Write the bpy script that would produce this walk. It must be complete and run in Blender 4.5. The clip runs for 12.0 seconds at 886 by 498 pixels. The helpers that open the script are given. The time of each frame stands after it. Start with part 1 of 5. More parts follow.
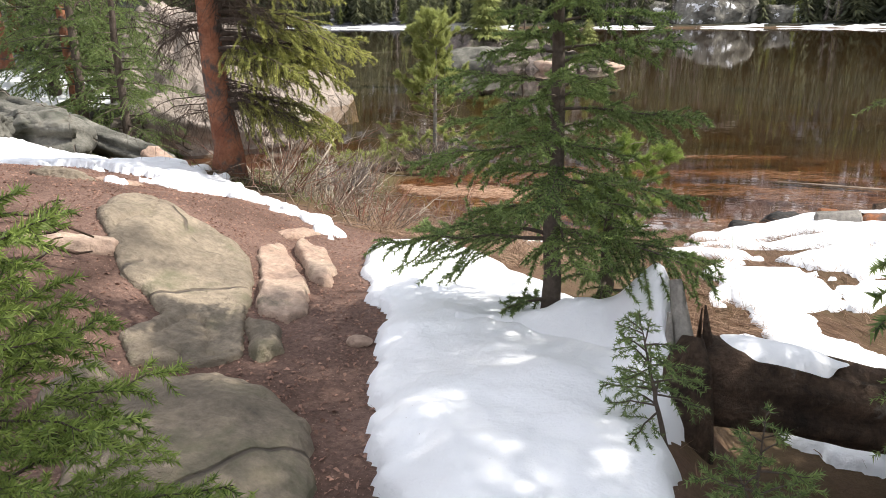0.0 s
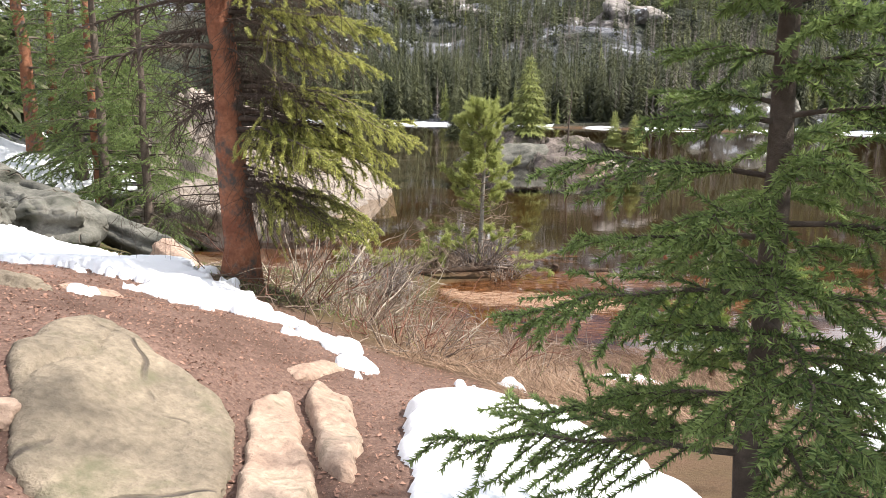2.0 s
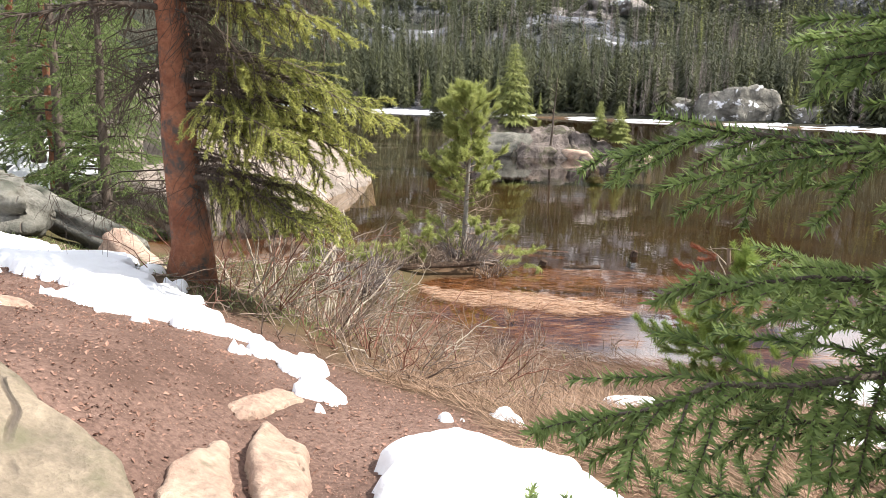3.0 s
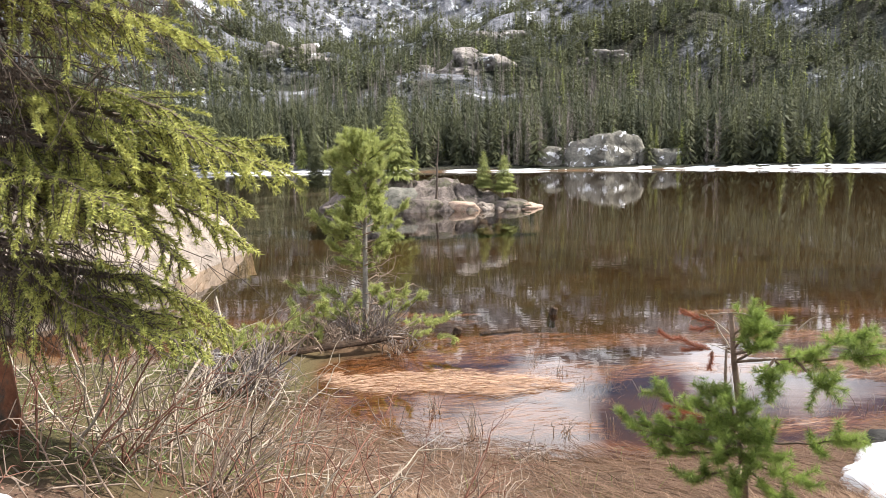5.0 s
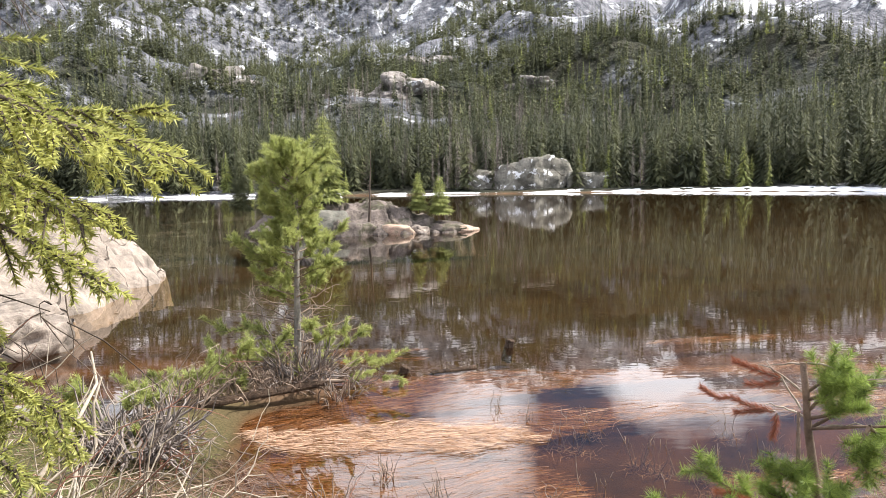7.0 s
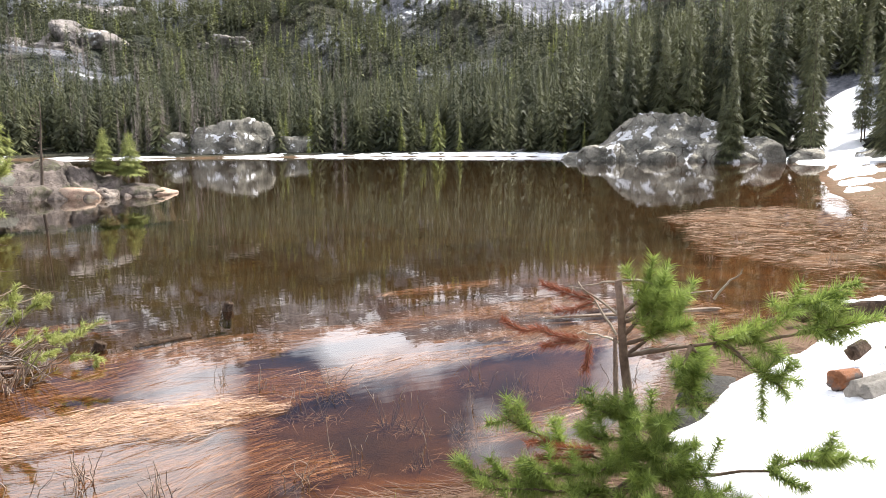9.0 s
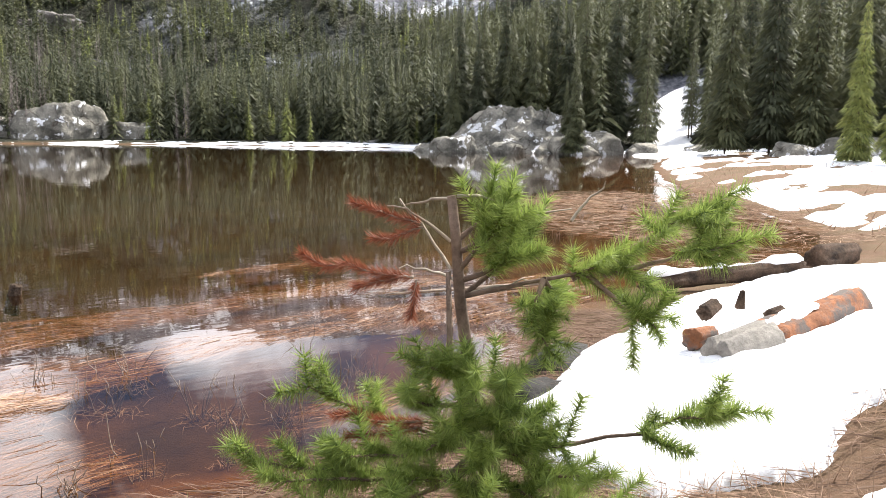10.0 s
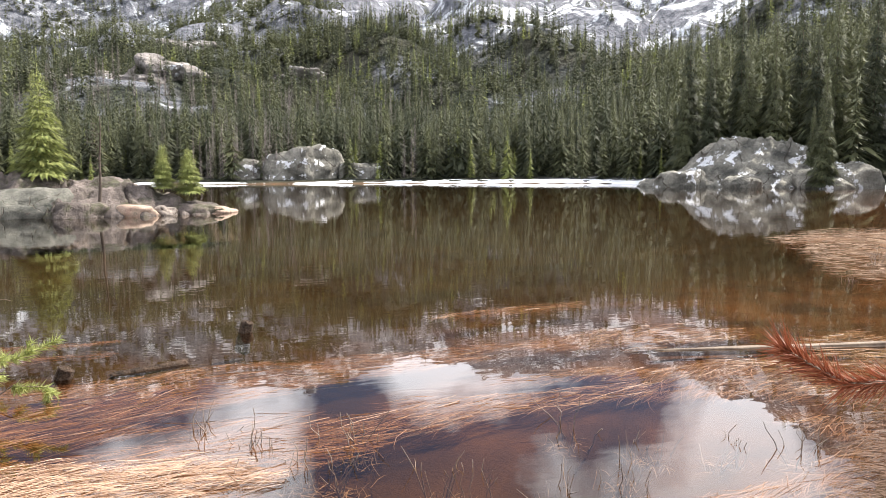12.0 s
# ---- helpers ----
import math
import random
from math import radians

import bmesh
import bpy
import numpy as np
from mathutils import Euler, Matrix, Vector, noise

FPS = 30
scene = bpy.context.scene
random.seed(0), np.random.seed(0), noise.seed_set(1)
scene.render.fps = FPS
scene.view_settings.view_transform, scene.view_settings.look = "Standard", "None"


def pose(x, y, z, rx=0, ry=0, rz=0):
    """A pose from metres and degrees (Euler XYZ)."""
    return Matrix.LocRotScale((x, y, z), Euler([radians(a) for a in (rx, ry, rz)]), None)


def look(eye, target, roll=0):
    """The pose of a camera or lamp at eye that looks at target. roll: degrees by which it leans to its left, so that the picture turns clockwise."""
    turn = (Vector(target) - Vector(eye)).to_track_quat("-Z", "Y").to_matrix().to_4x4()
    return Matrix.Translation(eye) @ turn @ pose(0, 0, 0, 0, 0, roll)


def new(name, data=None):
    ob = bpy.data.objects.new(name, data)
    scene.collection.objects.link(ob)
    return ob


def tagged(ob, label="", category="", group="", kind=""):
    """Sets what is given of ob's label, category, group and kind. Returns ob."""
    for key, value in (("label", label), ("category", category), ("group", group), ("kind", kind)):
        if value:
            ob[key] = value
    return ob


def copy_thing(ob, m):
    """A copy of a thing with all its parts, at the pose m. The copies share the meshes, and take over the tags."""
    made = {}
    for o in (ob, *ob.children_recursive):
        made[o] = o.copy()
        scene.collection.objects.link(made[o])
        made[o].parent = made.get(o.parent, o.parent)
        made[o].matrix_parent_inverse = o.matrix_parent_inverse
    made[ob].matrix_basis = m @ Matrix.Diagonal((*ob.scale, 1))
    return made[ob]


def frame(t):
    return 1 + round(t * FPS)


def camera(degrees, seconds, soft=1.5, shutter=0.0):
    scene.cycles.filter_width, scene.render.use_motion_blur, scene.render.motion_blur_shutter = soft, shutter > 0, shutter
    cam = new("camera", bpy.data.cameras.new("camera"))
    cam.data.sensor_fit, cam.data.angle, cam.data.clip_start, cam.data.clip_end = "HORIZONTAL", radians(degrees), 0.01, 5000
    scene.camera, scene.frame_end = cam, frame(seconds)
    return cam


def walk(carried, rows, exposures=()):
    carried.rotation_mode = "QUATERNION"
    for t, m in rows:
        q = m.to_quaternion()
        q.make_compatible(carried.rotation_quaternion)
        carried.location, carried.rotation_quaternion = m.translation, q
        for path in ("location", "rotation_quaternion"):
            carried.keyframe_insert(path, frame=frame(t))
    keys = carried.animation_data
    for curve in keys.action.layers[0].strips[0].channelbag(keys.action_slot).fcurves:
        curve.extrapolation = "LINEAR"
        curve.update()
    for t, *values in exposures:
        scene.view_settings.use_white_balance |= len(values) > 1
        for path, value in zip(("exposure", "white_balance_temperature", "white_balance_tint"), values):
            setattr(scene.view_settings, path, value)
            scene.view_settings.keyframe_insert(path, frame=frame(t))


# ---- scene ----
cam = camera(61.3, 12.0, soft=.8)
PATH = [
    (0, (0.764, 0.798, 3.472), (0.453, 2.675, 2.856), -0.7),
    (0.5, (0.698, 1.208, 3.467), (0.282, 3.112, 3.016), -0.3),
    (1, (0.558, 1.614, 3.424), (0.138, 3.523, 2.999), -0.3),
    (1.5, (0.438, 2.049, 3.363), (0.023, 3.966, 2.973), -0.1),
    (2, (0.232, 2.511, 3.28), (-0.176, 4.433, 2.905), 0.6),
    (2.5, (0.118, 2.972, 3.21), (-0.234, 4.899, 2.809), 1.4),
    (2.7, (0.079, 3.177, 3.194), (-0.27, 5.104, 2.788), 1.8),
    (4.3, (-0.503, 4.716, 3.153), (-0.838, 6.662, 2.833), -1.2),
    (4.5, (-0.556, 4.901, 3.119), (-0.811, 6.862, 2.819), -1.2),
    (5, (-0.564, 5.34, 3.04), (-0.611, 7.323, 2.786), -1.0),
    (5.5, (-0.634, 5.762, 2.983), (-0.61, 7.749, 2.753), -1.6),
    (6, (-0.735, 6.176, 2.962), (-0.654, 8.16, 2.723), -1.1),
    (6.5, (-0.763, 6.553, 2.933), (-0.675, 8.54, 2.725), -0.9),
    (6.7, (-0.784, 6.694, 2.916), (-0.688, 8.683, 2.728), -0.9),
    (8.5, (-0.931, 7.783, 2.657), (-0.23, 9.633, 2.365), -0.8),
    (9, (-0.86, 8.021, 2.505), (0.028, 9.79, 2.216), -0.3),
    (9.5, (-0.557, 8.309, 2.308), (0.57, 9.942, 2.053), -0.6),
    (10, (-0.244, 8.644, 2.074), (0.97, 10.204, 1.77), 0.8),
    (10.5, (-0.018, 9.026, 2.061), (1.008, 10.711, 1.73), 1.4),
    (11, (-0.023, 9.488, 2.022), (0.772, 11.293, 1.691), 0.5),
    (11.5, (0.073, 9.849, 1.996), (0.79, 11.692, 1.698), -0.1),
    (12, (0.163, 10.232, 1.894), (0.888, 12.084, 1.686), -0.2),
]
walk(cam, [(t, look(eye, target, roll)) for t, eye, target, roll in PATH], exposures=[(0, .64), (1.5, .84), (4.5, 1.02), (12, 1.1)])

# ---- light ----
SUN_AZ, SUN_EL = 78.0, 50.0          # degrees: from +y towards +x, above the horizon
world = bpy.data.worlds.new("sky")
scene.world = world
world.use_nodes = True
wn = world.node_tree.nodes
sky = wn.new("ShaderNodeTexSky")
sky.sky_type = 'NISHITA'
sky.sun_disc = False
sky.sun_elevation, sky.sun_rotation = radians(SUN_EL), radians(SUN_AZ)
sky.altitude = 2800
wl = world.node_tree.links
# broken white cloud over the blue
tcw, cln, clr, cmix = (wn.new("ShaderNodeTexCoord"), wn.new("ShaderNodeTexNoise"), wn.new("ShaderNodeValToRGB"), wn.new("ShaderNodeMix"))
cln.inputs["Scale"].default_value, cln.inputs["Detail"].default_value = 3.3, 8.0
clr.color_ramp.elements[0].position, clr.color_ramp.elements[1].position = 0.46, 0.56
cmix.data_type = 'RGBA'
cmix.inputs["B"].default_value = (28.0, 28.6, 30.5, 1)
wl.new(tcw.outputs["Generated"], cln.inputs["Vector"])
wl.new(cln.outputs["Fac"], clr.inputs["Fac"])
wl.new(clr.outputs["Color"], cmix.inputs["Factor"])
wl.new(sky.outputs["Color"], cmix.inputs["A"])
bgn = wn["Background"]
wl.new(cmix.outputs["Result"], bgn.inputs["Color"])
bgn.inputs["Strength"].default_value = 0.053
sun = new("sun", bpy.data.lights.new("sun", 'SUN'))
sun.data.energy, sun.data.angle, sun.data.color = 5.0, radians(0.6), (1.0, 0.95, 0.87)
sa, se = radians(SUN_AZ), radians(SUN_EL)
sun.matrix_world = look((60 * math.sin(sa) * math.cos(se), 60 * math.cos(sa) * math.cos(se), 60 * math.sin(se)), (0, 0, 0))

# ---- number helpers ----
rng = np.random.default_rng(7)


def lattice(ix, iy, iz):
    n = (ix * 374761393 + iy * 668265263 + iz * 1442695041) & 0xffffffff
    n = ((n ^ (n >> 13)) * 1274126177) & 0xffffffff
    n = ((n ^ (n >> 16)) * 2246822519) & 0xffffffff
    return ((n ^ (n >> 15)) & 0xffff) / 32767.5 - 1.0


def vnoise(p):
    """Smooth value noise, -1 to 1, at points (N, 3)."""
    p = np.asarray(p, float)
    i = np.floor(p).astype(np.int64)
    f = p - i
    f = f * f * (3 - 2 * f)
    out = 0
    for dx in (0, 1):
        for dy in (0, 1):
            for dz in (0, 1):
                w = (f[:, 0] if dx else 1 - f[:, 0]) * (f[:, 1] if dy else 1 - f[:, 1]) * (f[:, 2] if dz else 1 - f[:, 2])
                out = out + w * lattice(i[:, 0] + dx, i[:, 1] + dy, i[:, 2] + dz)
    return out


def fbm(p, octaves=4):
    p = np.asarray(p, float)
    return sum(vnoise(p * 2.03 ** k + 17.3 * k) * 0.5 ** k for k in range(octaves))


def fbm2(x, y, scale, octaves=4, seed=0.0):
    p = np.stack([np.ravel(x) / scale, np.ravel(y) / scale, np.full(np.size(x), seed + 0.37)], 1)
    return fbm(p, octaves).reshape(np.shape(x))


def step(a, b, v):
    u = np.clip((np.asarray(v, float) - a) / (b - a), 0, 1)
    return u * u * (3 - 2 * u)


# ---- the lie of the land ----
def bank(x):
    """How far the near shore is pushed away from the walker, by x."""
    return np.interp(x, (-40, -13, -11, -9, -7, -5, -3.4, -2.2, -1, 0, 1, 2, 3, 4.3, 7.5, 10, 14, 18, 25, 30, 45, 60, 80),
                     (30, 6.5, 5.2, 4.2, 3.3, 2.6, 1.8, 1.1, .4, .1, .0, .2, .5, 1.6, 2.6, 2.7, 2.6, 5.5, 13, 18, 30, 40, 52))


def slope(s):
    return np.interp(s, (-40, -10, 0, 3, 5, 6.5, 8, 9, 10, 11, 12, 12.6, 14, 16, 20, 26, 40),
                     (4.5, 2.6, 1.98, 1.82, 1.66, 1.44, 1.12, .84, .54, .27, .05, -.02, -.08, -.16, -.38, -.8, -1.4))


def far_shore(a):
    """Distance of the far shore from (0, 10), by bearing in degrees."""
    return np.interp(a, (-180, -60, -30, -15, 4, 18, 34, 38, 49, 53, 60, 75, 90, 180), (160, 150, 135, 130, 116, 116, 109, 99, 84, 90, 84, 75, 70, 90))


def land(x, y):
    x, y = np.asarray(x, float), np.asarray(y, float)
    s = y - bank(x)
    near = slope(s)
    near = np.where(near > 0, near * np.interp(x, (-1, 2.5, 4.5, 8, 14), (1, .95, .8, .55, .35)), near)
    near = near - 0.62 * step(1.15, 1.9, x) * (1 - step(6.5, 9.5, y)) * (1 - step(5, 12, x)) * step(-4, 1, y)
    # the swell of ground under the slab
    near = near + .40 * step(-1.2, -2.5, x) * step(9.2, 6.0, y) * step(0, 3, y) * step(-9, -5, x)
    near = near + .34 * np.exp(-((x + 3.5) / 1.3) ** 2 - ((y - 9.3) / 1.1) ** 2)
    near = near + (0.05 * np.clip(-x - 3, 0, 12) + 0.34 * np.clip(-x - 13, 0, 60)) * step(15, 9, s)
    spit = np.exp(-((x + 2.4) / 1.0) ** 2 - ((y - 17.1) / 0.85) ** 2) * 0.34 + np.exp(-((x + 3.3) / .6) ** 2 - ((y - 15.6) / 1.2) ** 2) * .26
    near = near + spit + .32 * np.exp(-((x + 4.7) / 1.5) ** 2 - ((y - 14.3) / 1.3) ** 2)
    near = near - .2 * np.exp(-(((x - 2.4) / 2.3) ** 2 + ((y - 14.0) / 1.1) ** 2) ** 2)
    marsh = (1 + .7 * fbm2(x, y, 2.6, 3, 29.0)) * np.exp(-(((x - 17.5) * .75 - (y - 22.5) * .66) / 3.0) ** 2 - (((x - 17.5) * .66 + (y - 22.5) * .75) / 6.5) ** 2)
    near = np.maximum(near, np.where(marsh > .3, -.05 + .07 * marsh + .03 * fbm2(x, y, 1.5, 3, 27.0), -9))
    # the wooded land to the west, past the inlet
    xb = np.interp(y, (0, 17.6, 18.6, 20.5, 29, 33, 60, 135), (60, 40, 11, 8.4, 13, 30, 110, 260))
    d = -x - xb
    west = np.where(d > 0, .25 * np.minimum(d, 5) + .32 * np.clip(d - 5, 0, 50), np.maximum(.25 * d, -1.5))
    # the far shore and the mountain
    r, a = np.hypot(x, y - 10), np.degrees(np.arctan2(x, y - 10))
    d = r - far_shore(a)
    hill = np.interp(d, (-40, 0, 2, 9, 25, 60, 135, 285, 485, 650, 900), (-1.5, 0, .45, .9, 3.2, 11.5, 31, 70, 140, 200, 235))
    hill = hill * (1 + .5 * step(38, 62, a) * step(5, 40, d)) + np.clip(d, 0, 300) * .1 * fbm2(x, y, 60.0, 4, 3.0) * step(8, 60, d)
    z = np.maximum(np.maximum(near, west), hill)
    z = np.where(y < -25, np.minimum(z, 12), z)
    return z + .018 * fbm2(x, y, .35, 3) + .05 * fbm2(x, y, 1.7, 2, 5.0) * step(-.1, .5, z)


def ground_at(x, y):
    return float(land(np.array([x]), np.array([y]))[0])


# ---- mesh helpers ----
def raw_mesh(name, verts, faces, mats=(), smooth=True):
    """A mesh from arrays of points and of triangles or quads."""
    verts, faces = np.asarray(verts, np.float32), np.asarray(faces, np.int32)
    me = bpy.data.meshes.new(name)
    k = faces.shape[1]
    me.vertices.add(len(verts))
    me.vertices.foreach_set("co", verts.ravel())
    me.loops.add(faces.size)
    me.loops.foreach_set("vertex_index", faces.ravel())
    me.polygons.add(len(faces))
    me.polygons.foreach_set("loop_start", np.arange(0, faces.size, k, dtype=np.int32))
    me.polygons.foreach_set("use_smooth", np.full(len(faces), smooth))
    me.update(calc_edges=True)
    for m in mats:
        me.materials.append(m)
    return me


def piece(name, verts, faces, material, parent=None, label="", smooth=True):
    ob = new(name, raw_mesh(name, verts, faces, (material,), smooth))
    ob.parent = parent
    if label:
        tagged(ob, label)
    return ob


def holder(name, at, label, category, group="", kind=""):
    ob = new(name)
    ob.location = at
    ob.empty_display_size = .1
    return tagged(ob, label, category, group, kind)


class Wood:
    """Gathers tapered round sticks into one mesh."""

    def __init__(self):
        self.v, self.f, self.n = [], [], 0

    def stick(self, pts, radii, sides=6, cap=True):
        pts = np.asarray(pts, float)
        m = len(pts)
        tang = np.gradient(pts, axis=0)
        tang /= np.linalg.norm(tang, axis=1)[:, None] + 1e-9
        ref = np.array([.31, .17, .93]) if abs(tang[0][2]) < .8 else np.array([.93, .2, .1])
        u = np.cross(tang, ref)
        u /= np.linalg.norm(u, axis=1)[:, None] + 1e-9
        w = np.cross(tang, u)
        ang = np.linspace(0, 2 * np.pi, sides, endpoint=False)
        ring = pts[:, None] + np.asarray(radii, float)[:, None, None] * (np.cos(ang)[None, :, None] * u[:, None] + np.sin(ang)[None, :, None] * w[:, None])
        base = self.n
        self.v.append(ring.reshape(-1, 3))
        i, j = np.meshgrid(np.arange(m - 1), np.arange(sides), indexing="ij")
        a, b = base + i * sides + j, base + i * sides + (j + 1) % sides
        self.f.append(np.stack([a, b, b + sides, a + sides], -1).reshape(-1, 4))
        self.n += m * sides
        if cap:
            self.v.append(pts[[0, -1]])
            j = np.arange(sides)
            c0, c1, top = self.n, self.n + 1, base + (m - 1) * sides
            self.f.append(np.stack([np.full(sides, c0), base + (j + 1) % sides, base + j, base + j], -1)[:, [0, 1, 2, 2]])
            self.f.append(np.stack([np.full(sides, c1), top + j, top + (j + 1) % sides, top + (j + 1) % sides], -1))
            self.n += 2

    def arrays(self):
        v, f = np.concatenate(self.v), np.concatenate(self.f)
        t = np.concatenate([f[:, [0, 1, 2]], f[:, [0, 2, 3]]])
        ok = (t[:, 0] != t[:, 1]) & (t[:, 1] != t[:, 2]) & (t[:, 0] != t[:, 2])
        return v, t[ok]


def needles(segs, per_m, length, width, spread=55, seed=1, flat=0.0):
    """Single needles round every segment (N, 2, 3): thin triangles pointing forward and out."""
    g = np.random.default_rng(seed)
    segs = np.asarray(segs, float)
    d = segs[:, 1] - segs[:, 0]
    ln = np.linalg.norm(d, axis=1)
    cnt = np.maximum(1, (ln * per_m + g.random(len(ln))).astype(int))
    idx = np.repeat(np.arange(len(ln)), cnt)
    n = len(idx)
    p = segs[idx, 0] + d[idx] * g.random(n)[:, None]
    t = d[idx] / (ln[idx][:, None] + 1e-9)
    rnd = g.normal(size=(n, 3))
    rnd[:, 2] *= 1 - flat
    out = rnd - t * np.sum(rnd * t, 1)[:, None]
    out /= np.linalg.norm(out, axis=1)[:, None] + 1e-9
    sp = np.radians(spread * (.75 + .5 * g.random(n)))[:, None]
    way = t * np.cos(sp) + out * np.sin(sp)
    side = np.cross(way, g.normal(size=(n, 3)))
    side /= np.linalg.norm(side, axis=1)[:, None] + 1e-9
    ll = (length * (.7 + .6 * g.random(n)))[:, None]
    a, b, c = p - side * width * .5, p + side * width * .5, p + way * ll
    v = np.stack([a, b, c], 1).reshape(-1, 3)
    return v, np.arange(3 * n).reshape(-1, 3)


def bend(p0, way, length, droop, n, g, wob=.04):
    """A limb: starts along way and sinks (droop > 0) or lifts."""
    way = np.asarray(way, float)
    way = way / np.linalg.norm(way)
    t = np.linspace(0, 1, n)[:, None]
    p = np.asarray(p0, float) + way * length * t + np.array([0, 0, -1.0]) * droop * length * t ** 2
    p[1:] += g.normal(size=(n - 1, 3)) * wob * length * t[1:] * .5
    return p


# ---- materials ----
def node_mat(name):
    m = bpy.data.materials.new(name)
    m.use_nodes = True
    nt = m.node_tree
    return m, nt.nodes, nt.links, nt.nodes["Principled BSDF"]


def noise_node(n, l, scale, detail=5, rough=.6, vec=None, dist=0.0):
    t = n.new("ShaderNodeTexNoise")
    t.inputs["Scale"].default_value, t.inputs["Detail"].default_value, t.inputs["Roughness"].default_value = scale, detail, rough
    t.inputs["Distortion"].default_value = dist
    if vec is not None:
        l.new(vec, t.inputs["Vector"])
    return t.outputs["Fac"]


def ramp(n, l, fac, stops):
    r = n.new("ShaderNodeValToRGB")
    el = r.color_ramp.elements
    while len(el) < len(stops):
        el.new(.5)
    for e, (p, c) in zip(el, stops):
        e.position, e.color = p, (*c, 1) if len(c) == 3 else c
    l.new(fac, r.inputs["Fac"])
    return r.outputs["Color"]


def mixed(n, l, fac, a, b):
    m = n.new("ShaderNodeMix")
    m.data_type = 'RGBA'
    for key, val in (("Factor", fac), ("A", a), ("B", b)):
        if isinstance(val, (int, float)):
            m.inputs[key].default_value = val
        elif isinstance(val, tuple):
            m.inputs[key].default_value = (*val, 1)
        else:
            l.new(val, m.inputs[key])
    return m.outputs["Result"]


def bumped(n, l, bsdf, height, strength, distance):
    b = n.new("ShaderNodeBump")
    b.inputs["Strength"].default_value, b.inputs["Distance"].default_value = strength, distance
    l.new(height, b.inputs["Height"])
    l.new(b.outputs["Normal"], bsdf.inputs["Normal"])


def grey(c):
    return (c, c, c)


def place(n):
    return n.new("ShaderNodeNewGeometry").outputs["Position"]


def local(n):
    return n.new("ShaderNodeTexCoord").outputs["Object"]


def surface(name, dark, light, big, fine, rough=.85, bump=.6, depth=.02, spot=None, spot_scale=4.0, spot_at=(.58, .66), where=local, cracks=0.0):
    """A natural surface: two scales of colour change, fine relief, and stains of a third colour."""
    m, n, l, b = node_mat(name)
    v = where(n)
    f1, f2 = noise_node(n, l, big, 4, .6, v), noise_node(n, l, fine, 6, .7, v)
    col = mixed(n, l, ramp(n, l, f1, ((.3, grey(0)), (.7, grey(1)))), dark, light)
    shade = ramp(n, l, f2, ((.3, grey(.55)), (.7, grey(1.25))))
    mul = n.new("ShaderNodeMix")
    mul.data_type, mul.blend_type = 'RGBA', 'MULTIPLY'
    mul.inputs["Factor"].default_value = .8
    l.new(col, mul.inputs["A"])
    l.new(shade, mul.inputs["B"])
    col = mul.outputs["Result"]
    if spot:
        f3 = noise_node(n, l, spot_scale, 6, .65, v)
        col = mixed(n, l, ramp(n, l, f3, ((spot_at[0], grey(0)), (spot_at[1], grey(1)))), col, spot)
    relief = f2
    if cracks:
        warp = n.new("ShaderNodeVectorMath")
        warp.operation = 'MULTIPLY_ADD'
        wn_ = n.new("ShaderNodeTexNoise")
        wn_.inputs["Scale"].default_value = cracks * 1.5
        l.new(v, wn_.inputs["Vector"])
        l.new(wn_.outputs["Color"], warp.inputs[0])
        warp.inputs[1].default_value = (.5 / cracks,) * 3
        l.new(v, warp.inputs[2])
        vo = n.new("ShaderNodeTexVoronoi")
        vo.feature = 'DISTANCE_TO_EDGE'
        vo.inputs["Scale"].default_value = cracks
        l.new(warp.outputs[0], vo.inputs["Vector"])
        line = ramp(n, l, vo.outputs["Distance"], ((.002, grey(1)), (.012, grey(0))))
        broken = ramp(n, l, noise_node(n, l, cracks * 2, 3, .6, v), ((.48, grey(0)), (.56, grey(1))))
        both = n.new("ShaderNodeMix")
        both.data_type, both.blend_type = 'RGBA', 'MULTIPLY'
        both.inputs["Factor"].default_value = 1
        l.new(line, both.inputs["A"])
        l.new(broken, both.inputs["B"])
        col = mixed(n, l, both.outputs["Result"], col, (.13, .105, .085))
        less = n.new("ShaderNodeMath")
        less.operation = 'SUBTRACT'
        l.new(f2, less.inputs[0])
        l.new(both.outputs["Result"], less.inputs[1])
        relief = less.outputs[0]
    l.new(col, b.inputs["Base Color"])
    b.inputs["Roughness"].default_value = rough
    b.inputs["Specular IOR Level"].default_value = .25
    bumped(n, l, b, relief, bump, depth)
    return m


def leafy(name, dark, light, through_light, rough=.5):
    """Needles: each one its own tint, and some light through them."""
    m, n, l, b = node_mat(name)
    rnd = n.new("ShaderNodeNewGeometry").outputs["Random Per Island"]
    big = noise_node(n, l, 2.5, 2, .5, local(n))
    c = mixed(n, l, rnd, dark, light)
    c = mixed(n, l, ramp(n, l, big, ((.35, grey(0)), (.65, grey(.5)))), c, light)
    l.new(c, b.inputs["Base Color"])
    b.inputs["Roughness"].default_value = rough
    b.inputs["Specular IOR Level"].default_value = .3
    tr = n.new("ShaderNodeBsdfTranslucent")
    l.new(c, tr.inputs["Color"])
    mx = n.new("ShaderNodeMixShader")
    mx.inputs["Fac"].default_value = through_light
    l.new(b.outputs["BSDF"], mx.inputs[1])
    l.new(tr.outputs["BSDF"], mx.inputs[2])
    l.new(mx.outputs["Shader"], n["Material Output"].inputs["Surface"])
    return m


